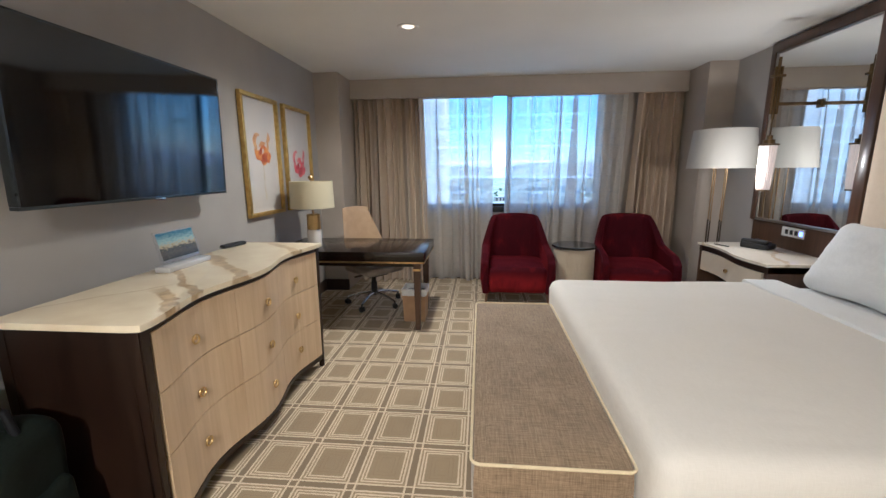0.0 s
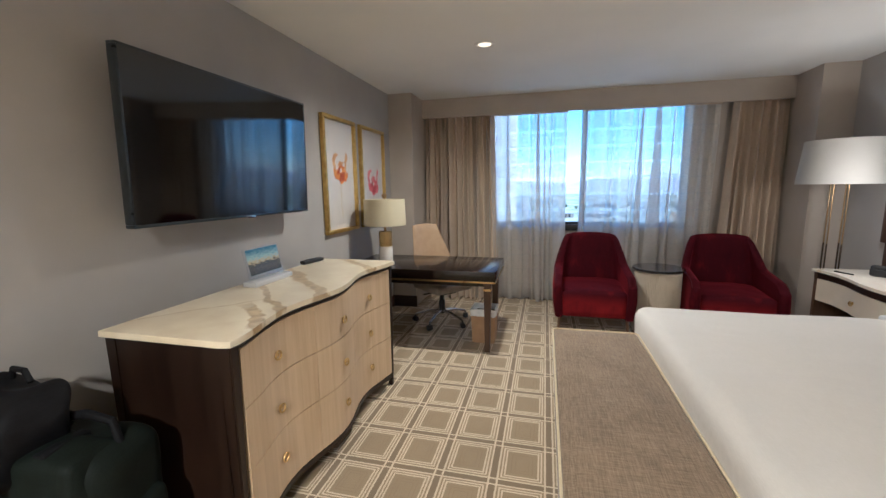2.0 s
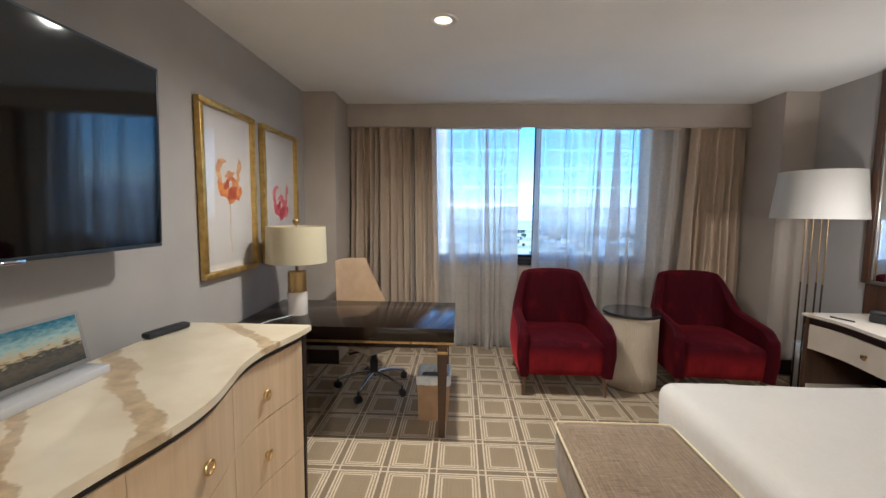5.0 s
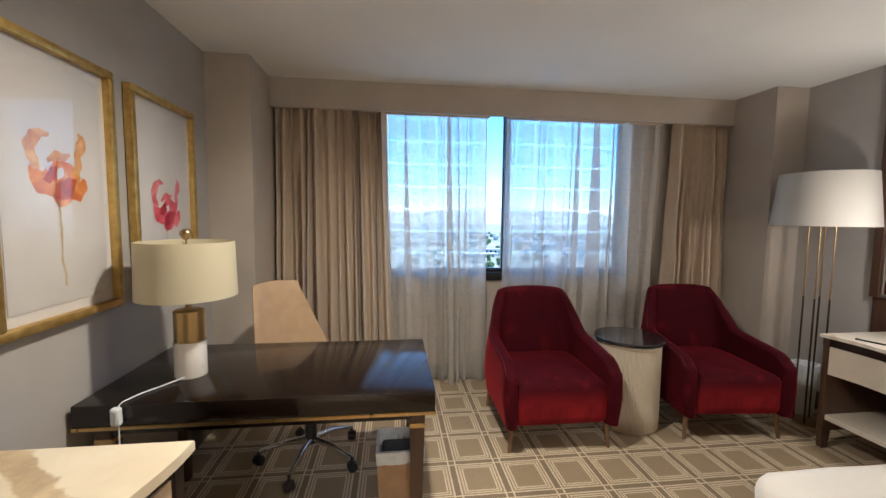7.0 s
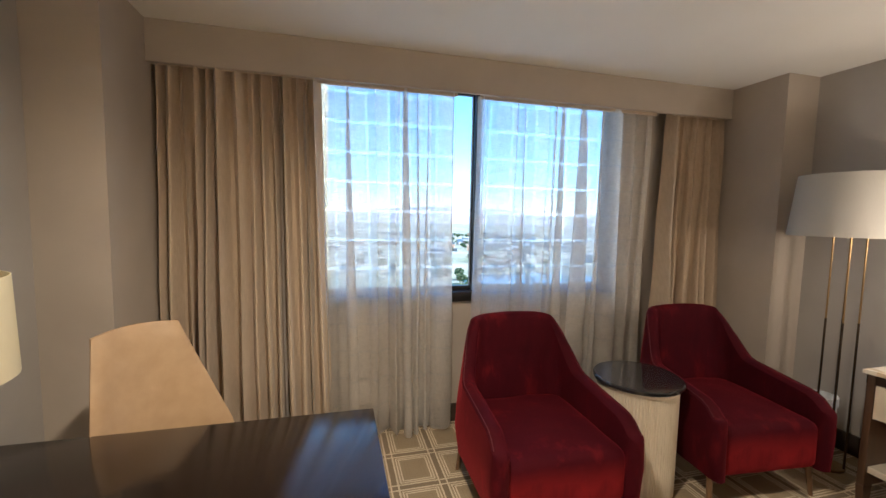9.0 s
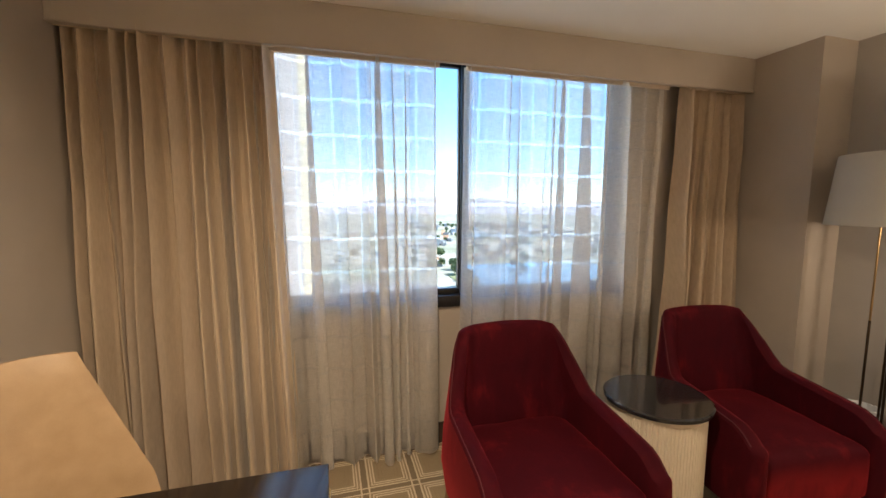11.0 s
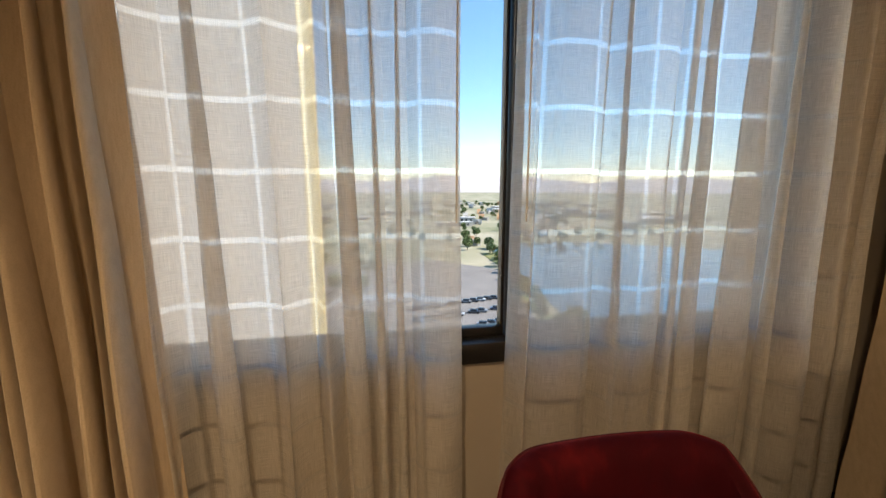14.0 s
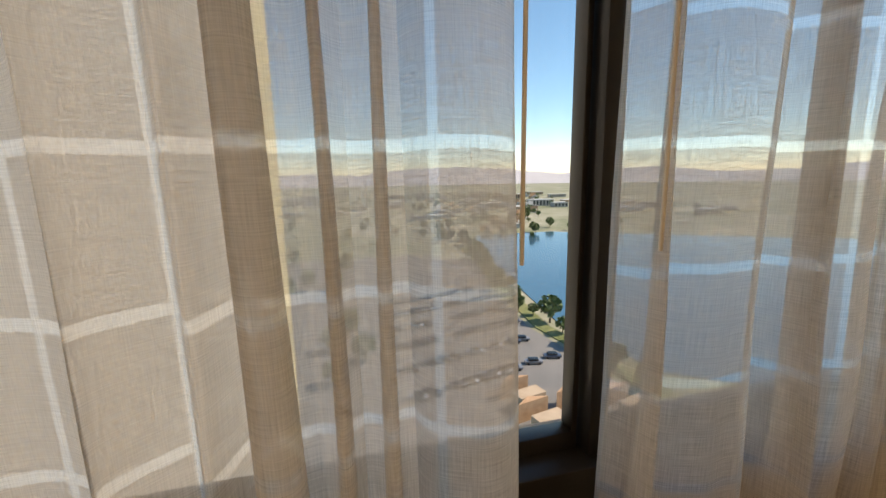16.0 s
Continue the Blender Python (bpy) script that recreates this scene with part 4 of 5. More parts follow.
def table_lamp():
    t = thing("table_lamp", "marble and brass table lamp with ivory drum shade", "lamp", -1.295, 4.445, 0.76, 0)
    part("marble_base", lathe([(0, 0.0), (0.066, 0.0), (0.068, 0.004), (0.068, 0.165), (0.0, 0.165)], 40), MARBLE_W, t, "white marble cylinder")
    part("brass_column", lathe([(0, 0.165), (0.064, 0.166), (0.064, 0.308), (0.058, 0.312), (0, 0.312)], 40), BRASS, t)
    part("neck", lathe([(0.011, 0.31), (0.011, 0.36), (0.016, 0.362), (0.016, 0.40), (0, 0.40)], 16), OLDBRASS, t)
    part("shade", drum_shade(0.207, 0.20, 0.375, 0.628), SHADE, t, "ivory fabric drum shade")
    # Unseen disc added to stop the downlight shining through the open shade.
    part("diffuser", lathe([(0, 0.60), (0.197, 0.60), (0.197, 0.603), (0, 0.603)], 48), SHADE, t, "flat ivory disc added inside the shade to block light")
    bm = bmesh.new()
    for a in range(3):
        c, s = math.cos(2.1 * a), math.sin(2.1 * a)
        tube([(0, 0, 0.615), (0.2 * c, 0.2 * s, 0.615)], 0.002, 6, bm)
    tube([(0, 0, 0.36), (0, 0, 0.64)], 0.004, 8, bm)
    part("harp", bm, OLDBRASS, t)
    part("finial", lathe([(0, 0.637), (0.012, 0.637), (0.013, 0.641), (0.022, 0.65), (0.026, 0.662), (0.022, 0.676), (0.012, 0.684), (0, 0.686)], 24), OLDBRASS, t, "round brass finial")
    cord = [(0.0, -0.066, 0.012), (-0.05, -0.13, 0.006), (-0.10, -0.21, 0.006), (-0.125, -0.285, 0.006), (-0.128, -0.303, 0.0), (-0.129, -0.309, -0.06), (-0.13, -0.312, -0.3), (-0.14, -0.30, -0.62), (-0.18, -0.25, -0.755)]
    part("cord", tube(cord, 0.003, 8), LINER, t, "clear plastic cord")
    part("cord_switch", soft_box(-0.147, -0.337, -0.075, -0.111, -0.305, 0.0, 0.012, 8), LINER, t, "clear inline switch")


def wall_outlet():
    t = thing("wall_outlet", "white wall outlet with a plugged-in grey cable", "socket", XW, 3.86, 0.42, 0)
    part("plate", boxes((0.0, -0.038, -0.06, 0.008, 0.038, 0.06, 0.003)), WHITEP, t)
    part("plug", boxes((0.008, -0.018, -0.03, 0.04, 0.018, 0.005, 0.005)), WHITEP, t)
    part("cable", tube([(0.035, 0, -0.02), (0.07, 0.03, -0.06), (0.08, 0.05, -0.2), (0.05, 0.04, -0.34), (0.06, -0.05, -0.414)], 0.004, 8), BEZEL, t, "grey cable")


def desk_chair():
    t = thing("desk_chair", "cream leather office chair on a five-star base", "chair", -0.855, 4.95, 0, 230)
    # local: the seat faces +y
    bm = soft_box(-0.25, -0.22, 0.385, 0.25, 0.26, 0.48, 0.04, 14, 0.015)
    part("seat", bm, LEATHER_G, t, "taupe leather seat")
    bm = bmesh.new()
    rows, cols = 16, 14
    g = {}
    for side in (0, 1):
        for r in range(rows + 1):
            q = r / rows
            z = 0.47 + 0.60 * q
            half = 0.27 - 0.11 * max(0, q - 0.25) / 0.75
            for c in range(cols + 1):
                s = 2 * c / cols - 1
                x = half * s
                yy = -0.215 - 0.15 * q + 0.15 * s * s * (1 - 0.75 * q)
                edge = (1 - abs(s) ** 6) ** 0.5 * (1 - max(0, q - 0.9) ** 2 * 60) ** 0.5 if q < 1.0 else 0.25
                g[side, r, c] = bm.verts.new((x, yy + (0.028 if side else -0.028) * max(0.12, edge), z + (0.012 * (1 - s * s) if r == rows else 0)))
    for r in range(rows):
        for c in range(cols):
            bm.faces.new((g[0, r, c], g[0, r, c + 1], g[0, r + 1, c + 1], g[0, r + 1, c]))
            bm.faces.new((g[1, r, c], g[1, r + 1, c], g[1, r + 1, c + 1], g[1, r, c + 1]))
    for r in range(rows):
        bm.faces.new((g[0, r, 0], g[0, r + 1, 0], g[1, r + 1, 0], g[1, r, 0])), bm.faces.new((g[0, r, cols], g[1, r, cols], g[1, r + 1, cols], g[0, r + 1, cols]))
    for c in range(cols):
        bm.faces.new((g[0, rows, c], g[0, rows, c + 1], g[1, rows, c + 1], g[1, rows, c])), bm.faces.new((g[0, 0, c], g[1, 0, c], g[1, 0, c + 1], g[0, 0, c + 1]))
    part("backrest", bm, LEATHER, t, "cream leather backrest with cut corners")
    part("gas_column", lathe([(0, 0.36), (0.05, 0.36), (0.05, 0.34), (0.026, 0.33), (0.026, 0.26), (0.034, 0.25), (0.034, 0.11), (0, 0.11)], 20), BLACK, t)
    part("mechanism", boxes((-0.1, -0.15, 0.345, 0.1, 0.14, 0.39, 0.012), (0.1, 0.02, 0.36, 0.27, 0.045, 0.374, 0.005)), BLACK, t)
    for k in range(5):
        a = radians(72 * k + 28)
        c, s = math.cos(a), math.sin(a)
        arm = part("base_arm", tube([(0.03 * c, 0.03 * s, 0.135), (0.15 * c, 0.15 * s, 0.125), (0.30 * c, 0.30 * s, 0.085)], 0.02, 10, None, 0.013), CHROME, t, "polished base arm")
        bm = lathe([(0, -0.028), (0.027, -0.026), (0.030, -0.012), (0.030, 0.012), (0.027, 0.026), (0, 0.028)], 18)
        bmesh.ops.rotate(bm, verts=bm.verts, matrix=Matrix.Rotation(radians(90), 3, "X") )
        bmesh.ops.rotate(bm, verts=bm.verts, matrix=Matrix.Rotation(a + 0.9, 3, "Z"))
        bmesh.ops.translate(bm, verts=bm.verts, vec=(0.305 * c, 0.305 * s, 0.03))
        tube([(0.303 * c, 0.303 * s, 0.035), (0.303 * c, 0.303 * s, 0.085)], 0.008, 8, bm)
        part("caster", bm, BLACK, arm, "black caster")


def desk_bin():
    t = thing("waste_bin", "tan square waste bin with a black lining bag", "waste bin", -0.315, 4.53, 0, 0)
    bm = bmesh.new()
    w0, w1, h = 0.105, 0.118, 0.33
    for wa, wb, za, zb in ((w0, w1, 0.0, h), (w1 - 0.008, w0 - 0.006, h, 0.012)):
        a = [bm.verts.new((sx * wa, sy * wa, za)) for sx, sy in ((-1, -1), (1, -1), (1, 1), (-1, 1))]
        b = [bm.verts.new((sx * wb, sy * wb, zb)) for sx, sy in ((-1, -1), (1, -1), (1, 1), (-1, 1))]
        for i in range(4):
            bm.faces.new((a[i], a[(i + 1) % 4], b[(i + 1) % 4], b[i]))
        bm.faces.new(a if za == 0 else b)
    bm.verts.ensure_lookup_table()
    for i in range(4):
        bm.faces.new((bm.verts[4 + i], bm.verts[4 + (i + 1) % 4], bm.verts[8 + (i + 1) % 4], bm.verts[8 + i]))
    part("box", bm, TANBOX, t)
    bm = bmesh.new()
    n = 40
    rows = []
    for w, z, jit in ((0.121, 0.27, 0.006), (0.123, 0.334, 0.003), (0.109, 0.336, 0.002), (0.100, 0.12, 0.01), (0.06, 0.03, 0.01)):
        row = []
        for i in range(n):
            u = 4 * i / n
            s, f = int(u), u - int(u)
            p = ((-1 + 2 * f, -1), (1, -1 + 2 * f), (1 - 2 * f, 1), (-1, 1 - 2 * f))[s]
            row.append(bm.verts.new((p[0] * w + jit * noise.noise((i * 0.9, z * 9, 1)), p[1] * w + jit * noise.noise((i * 0.9, z * 9, 7)), z + (0.02 * noise.noise((i * 0.5, 3, 2)) if z == 0.27 else 0))))
        rows.append(row)
    for a, b in zip(rows, rows[1:]):
        for i in range(n):
            bm.faces.new((a[i], a[(i + 1) % n], b[(i + 1) % n], b[i]))
    bm.faces.new(rows[-1])
    lin = part("liner", bm, LINER, t, "thin plastic liner folded over the rim")
    part("bag_inside", boxes((-0.096, -0.096, 0.10, 0.096, 0.096, 0.29, 0.02)), BLACK, t, "black bag inside")


# ---- armchairs and side table ----
def armchair():
    t = thing("armchair", "crimson velvet tub armchair on slim brown legs", "armchair", 0, 0, 0, 0, "pair of crimson armchairs")
    # local: faces -y; origin under the seat's middle
    W, D, DB, RC = 0.348, 0.40, 0.325, 0.14
    path = []
    m = 14
    for i in range(m + 1):
        path.append((-W, -D + (D + DB - RC) * i / m, 0.0))
    for i in range(1, 21):
        a = math.pi / 2 * i / 20
        path.append((-W + RC * (1 - math.cos(a)), DB - RC + RC * math.sin(a), 0.0))
    half = path[:]
    full = half + [(x, DB, 1.0) for x in (-0.14, -0.07, 0.0, 0.07, 0.14)] + [(-x, y, k) for x, y, k in half[::-1]]
    full = [p for i, p in enumerate(full)]
    bm = bmesh.new()
    rings = []
    th = 0.04
    for i, (x, y, k) in enumerate(full):
        a, b = full[max(0, i - 1)], full[min(len(full) - 1, i + 1)]
        d = Vector((b[0] - a[0], b[1] - a[1], 0)).normalized()
        nn = Vector((-d.y, d.x, 0))
        f = (y + D) / (D + DB)
        rise = min(1, max(0, (f - 0.66) / 0.285))
        drop = max(0, 0.14 - f) / 0.14
        top = 0.575 + 0.085 * f - 0.05 * drop * drop + (0.268 + 0.022 * (1 - (x / W) ** 2)) * (1.12 * rise ** 1.5 - 0.12 * rise ** 5)
        bottom = 0.185
        prof = []
        for q in (0.0, 0.25, 0.5, 0.75, 0.92, 0.98):
            prof.append((1.0, q))
        prof += [(0.78, 1.003), (0.42, 1.02), (0.0, 1.026), (-0.42, 1.02), (-0.78, 1.003)]
        for q in (0.98, 0.92, 0.75, 0.5, 0.25, 0.0):
            prof.append((-1.0, q))
        row = []
        for side, q in prof:
            z = bottom + (top - bottom) * q
            lean = max(0, (z - 0.42) / 0.53)
            fat = th * (1.0 + 0.18 * math.sin(math.pi * min(1, q)))
            p = Vector((x, y, 0)) + nn * (side * fat)
            p.x *= 1 - 0.19 * min(1, lean) ** 0.9 * (0.12 + 0.88 * min(1, 1.6 * rise))
            p.y += 0.0 * lean * rise - 0.05 * (1 - lean) * rise
            if z < 0.35:
                p.x *= 1 - 0.05 * (0.35 - z) / 0.17
            row.append(bm.verts.new((p.x, p.y, z)))
        rings.append(row)
    for a, b in zip(rings, rings[1:]):
        for k in range(len(a) - 1):
            bm.faces.new((a[k], a[k + 1], b[k + 1], b[k]))
        bm.faces.new((a[-1], a[0], b[0], b[-1]))
    for e in (rings[0], rings[-1]):
        cx = sum(v.co.x for v in e) / len(e)
        zt, last = max(v.co.z for v in e), e
        for q in range(1, 6):
            a = math.pi / 2 * q / 5
            k, out = 1 - 0.92 * (1 - math.cos(a)), 0.042 * math.sin(a)
            ring_v = [bm.verts.new((cx + (v.co.x - cx) * k, v.co.y - out, v.co.z - (0.05 * (1 - math.cos(a)) * max(0.0, (v.co.z - 0.3) / (zt - 0.3)) if v.co.z > 0.3 else 0.0))) for v in e]
            for p in range(len(e)):
                o = (p + 1) % len(e)
                bm.faces.new((last[p], last[o], ring_v[o], ring_v[p]))
            last = ring_v
        bm.faces.new(last)
    shell = part("shell", bm, VELVET, t, "curved velvet back and arms")
    # welt along the outer top edge
    welt = []
    for row in ([v.co.copy() for v in shell.data.vertices][i * 17:(i + 1) * 17] for i in range(len(full))):
        welt.append(row[6] + Vector((0, 0, 0.003)))
    part("piping", tube(welt, 0.003, 6), PIPING_R, t, "dark red welt")
    bm = soft_box(-0.32, -0.415, 0.18, 0.32, 0.28, 0.455, 0.055, 22, 0.025, 0.005, 6, 3.0)
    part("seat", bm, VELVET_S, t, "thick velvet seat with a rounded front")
    for sx, sy in ((-1, -1), (1, -1), (-1, 1), (1, 1)):
        x, y = 0.318 * sx, (-0.345 if sy < 0 else 0.27)
        part("leg", tube([(x, y, 0.20), (x + 0.018 * sx, y + 0.02 * sy, 0.0)], 0.019, 14, None, 0.011), LEGWOOD, t)
    return t


def armchairs():
    a = armchair()
    a.matrix_basis = pose(0.735, 5.245, 0, 0, 0, -1)
    copy_thing(a, pose(2.01, 5.25, 0, 0, 0, -5))


def side_table():
    t = thing("side_table", "cream fluted drum side table with a dark top", "side table", 1.375, 5.19, 0, 0)
    part("top", lathe([(0, 0.63), (0.236, 0.63), (0.243, 0.635), (0.243, 0.65), (0.236, 0.656), (0, 0.656)], 64), BLACKTOP, t, "polished black round top")
    bm = bmesh.new()
    n, rows = 88, ((0.215, 0.012), (0.215, 0.10), (0.215, 0.61))
    vs = []
    for r, z in rows:
        vs.append([bm.verts.new(((r + 0.0045 * (1 if i % 4 in (1, 2) else -1)) * math.cos(2 * math.pi * i / (n * 4)), (r + 0.0045 * (1 if i % 4 in (1, 2) else -1)) * math.sin(2 * math.pi * i / (n * 4)), z)) for i in range(n * 4)])
    for a, b in zip(vs, vs[1:]):
        for i in range(n * 4):
            bm.faces.new((a[i], a[(i + 1) % (n * 4)], b[(i + 1) % (n * 4)], b[i]))
    bm.faces.new(vs[0]), bm.faces.new(vs[-1])
    part("fluted_drum", bm, CREAM, t, "cream drum with upright flutes", False)
    part("plinth", lathe([(0, 0.0), (0.205, 0.0), (0.205, 0.013), (0, 0.013)], 48), CREAM, t)
    part("collar", lathe([(0, 0.609), (0.222, 0.609), (0.222, 0.6305), (0, 0.6305)], 48), CREAM, t)


def floor_lamp():
    t = thing("floor_lamp", "tall brass rod floor lamp with a wide white shade", "lamp", 2.738, 5.04, 0, 0)
    part("shade", drum_shade(0.305, 0.268, 1.476, 1.85, 0.003, 64), SHADE_W, t, "wide white tapered drum shade")
    part("base", lathe([(0, 0), (0.083, 0), (0.086, 0.004), (0.086, 0.012), (0.082, 0.016), (0, 0.016)], 48), OLDBRASS, t)
    for i, (dx, dy) in enumerate(((-0.065, -0.045), (0.03, -0.07), (0.07, 0.035), (-0.025, 0.07))):
        rod = part("rod", tube([(dx, dy, 0.95), (dx, dy, 1.52)], 0.005, 12), OLDBRASS, t, "polished brass upper rod")
        part("rod_sleeve", tube([(dx, dy, 0.014), (dx, dy, 0.95)], 0.006, 12), BRONZE, rod, "dark bronze sleeve")
    bm = bmesh.new()
    for a in range(4):
        c, s = math.cos(1.571 * a + 0.4), math.sin(1.571 * a + 0.4)
        tube([(0, 0, 1.52), (0.295 * c, 0.295 * s, 1.52)], 0.003, 6, bm)
    part("spider", bm, OLDBRASS, t)
    part("bulb", lathe([(0, 1.525), (0.014, 1.53), (0.014, 1.55), (0.03, 1.59), (0.03, 1.615), (0.018, 1.64), (0, 1.645)], 20), WHITEP, t)


def white_bin():
    t = thing("waste_bin", "white oval waste bin with a crumpled plastic liner", "waste bin", 2.86, 5.18, 0, 0)
    part("drum", lathe([(0, 0.0), (0.070, 0.0), (0.073, 0.006), (0.083, 0.395), (0.080, 0.397), (0.070, 0.01), (0, 0.01)], 40), WHITEP, t)
    bm = bmesh.new()
    rows = []
    for r, z in ((0.088, 0.345), (0.087, 0.40), (0.076, 0.403), (0.066, 0.24)):
        rows.append([bm.verts.new(((r + 0.006 * noise.noise((i * 0.8, z * 20, 0))) * math.cos(2 * math.pi * i / 40), (r + 0.006 * noise.noise((i * 0.8, z * 20, 4))) * math.sin(2 * math.pi * i / 40), z + 0.012 * noise.noise((i * 0.6, z * 5, 9)))) for i in range(40)])
    for a, b in zip(rows, rows[1:]):
        for i in range(40):
            bm.faces.new((a[i], a[(i + 1) % 40], b[(i + 1) % 40], b[i]))
    part("liner", bm, LINER, t, "clear crumpled liner")


# ---- bed side ----
def bench():
    t = thing("bench", "long brown tweed bench with cream piping at the bed's foot", "bench", 0, 0, 0)
    x0, x1, y0, y1, z = 0.305, 0.835, 1.80, 3.45, 0.545
    part("cushion", soft_box(x0, y0, 0.33, x1, y1, z, 0.028, 26, 0.012, 0.003, 3), TWEED, t, "brown tweed upholstery")
    pts = []
    r = 0.03
    for cx, cy, a0 in ((x1 - r, y1 - r, 0), (x0 + r, y1 - r, 90), (x0 + r, y0 + r, 180), (x1 - r, y0 + r, 270)):
        for k in range(5):
            a = radians(a0 + 22.5 * k)
            pts.append((cx + r * math.cos(a), cy + r * math.sin(a), z - 0.006))
    part("piping", tube(pts + pts[:2], 0.0055, 8), PIPING, t, "cream piping")
    part("base", boxes((x0 + 0.02, y0 + 0.02, 0.06, x1 - 0.02, y1 - 0.02, 0.331, 0.004)), MAPLE, t, "pale veneer base panel")
    part("plinth", boxes((x0 + 0.05, y0 + 0.05, 0.0, x1 - 0.05, y1 - 0.05, 0.06)), WALNUT, t)


def bed():
    t = thing("bed", "king bed made up with white linen", "bed", 0, 0, 0)
    x0, x1, y0, y1 = 0.84, 2.93, 1.68, 3.64
    part("bed_base", boxes((x0 + 0.05, y0 + 0.05, 0.0, x1, y1 - 0.05, 0.33, 0.01)), WALNUT, t)
    part("mattress", soft_box(x0 + 0.02, y0 + 0.02, 0.33, x1, y1 - 0.02, 0.655, 0.05, 20), LINEN_G, t)
    bm = soft_box(x0, y0, 0.27, 2.36, y1, 0.685, 0.075, 64, 0.0, 0.0)
    for v in bm.verts:
        p = v.co
        if p.z > 0.6:
            p.z += 0.007 * noise.noise((p.x * 2.2, p.y * 2.2, 0)) + 0.006 * noise.noise((p.x * 3.0, p.y * 16, 3)) * max(0, noise.noise((p.x * 1.3, p.y * 1.3, 8)) + 0.25)
            p.z += 0.008 * noise.noise((p.x * 3.5, p.y * 20 + 3 * noise.noise((p.x * 2, p.y * 2, 1)), 5)) * max(0, 1 - abs(p.x - x0 - 0.42) / 0.4)
        else:
            k = (0.62 - p.z) / 0.35
            p.x += 0.016 * k * math.sin(p.y * 13 + 2 * math.sin(p.y * 5)) * (p.x < x0 + 0.1)
            p.y += 0.018 * k * math.sin(p.x * 12 + 2 * math.sin(p.x * 4)) * (abs(p.y - (y0 + y1) / 2) > 0.85)
    part("duvet", bm, LINEN, t, "smooth white duvet hanging over the sides")
    bm = soft_box(2.20, y0 - 0.006, 0.655, 2.44, y1 + 0.004, 0.703, 0.022, 60, 0.0, 0.006, 5, 2)
    part("sheet_fold", bm, LINEN_G, t, "turned-down white sheet")
    for yc in (3.16, 2.14):
        pl = thing("pillow", "plump white pillow leaning on the headboard", "pillow", 2.70, yc, 0.93, 0, "bed pillows")
        bm = soft_box(-0.09, -0.43, -0.24, 0.09, 0.43, 0.24, 0.085, 40, 0, 0.012, 4, yc)
        for v in bm.verts:
            e = max(abs(v.co.y) / 0.43, abs(v.co.z) / 0.24)
            v.co.x *= 1.15 - 0.75 * max(0, e - 0.35) ** 1.5
            v.co.x += 0.006 * noise.noise((v.co.y * 9, v.co.z * 30, yc)) * (v.co.x < 0)
            v.co.z *= 1 + 0.10 * (abs(v.co.y) / 0.43) ** 3
        part("case", bm, LINEN_G, pl, "white cotton pillowcase")
        pl.matrix_basis = pose(2.70, yc, 0.885, 0, 28, 0)


def headboard():
    t = thing("headboard", "tall cream padded headboard panel in a walnut frame", "headboard", 0, 0, 0)
    x1 = XE
    for i in range(3):
        a = 1.62 + 0.70 * i
        part("pad", soft_box(x1 - 0.075, a, 0.3, x1 - 0.02, a + 0.695, 2.50, 0.02, 20, 0), PAD, t, "cream padded panel")
    part("backing", boxes((x1 - 0.022, 1.6, 0.0, x1 - 0.0, 3.735, 2.52)), WALNUT_M, t)


def mirror_panel():
    t = thing("mirror_panel", "walnut wall panel holding a tall mirror", "mirror", 0, 0, 0)
    x = XE
    y0, y1 = 3.745, 4.90
    part("panel", boxes((x - 0.022, y0, 0.0, x, y1, 2.585)), WALNUT_M, t, "walnut veneer panel")
    part("frame", boxes((x - 0.06, y0, 2.50, x - 0.022, y1, 2.585, 0.004), (x - 0.06, y0, 0.985, x - 0.022, y0 + 0.085, 2.5, 0.004), (x - 0.06, y1 - 0.055, 0.985, x - 0.022, y1, 2.5, 0.004)), WALNUT_M, t)
    part("mirror_glass", boxes((x - 0.04, y0 + 0.1, 1.01, x - 0.034, y1 - 0.07, 2.485)), MIRROR, t, "clear mirror glass", False)
    part("bead", boxes((x - 0.05, y0 + 0.085, 0.985, x - 0.022, y1 - 0.055, 1.01, 0.003), (x - 0.05, y0 + 0.085, 2.485, x - 0.022, y1 - 0.055, 2.5, 0.003),
                       (x - 0.05, y0 + 0.085, 1.01, x - 0.022, y0 + 0.1, 2.485, 0.003), (x - 0.05, y1 - 0.07, 1.01, x - 0.022, y1 - 0.055, 2.485, 0.003)), PEWTER, t, "slim pewter bead")
    s = thing("socket_plate", "white socket plate with four outlets, one lit blue", "socket", x - 0.022, 4.36, 0.925, 0)
    part("plate", boxes((-0.012, -0.125, -0.04, 0.0, 0.125, 0.04, 0.003)), WHITEP, s)
    for i in range(4):
        part("outlet", boxes((-0.0145, -0.10 + 0.055 * i - 0.018, -0.02, -0.011, -0.10 + 0.055 * i + 0.018, 0.02, 0.002)), BLUEGLOW if i == 0 else BLACK, s)


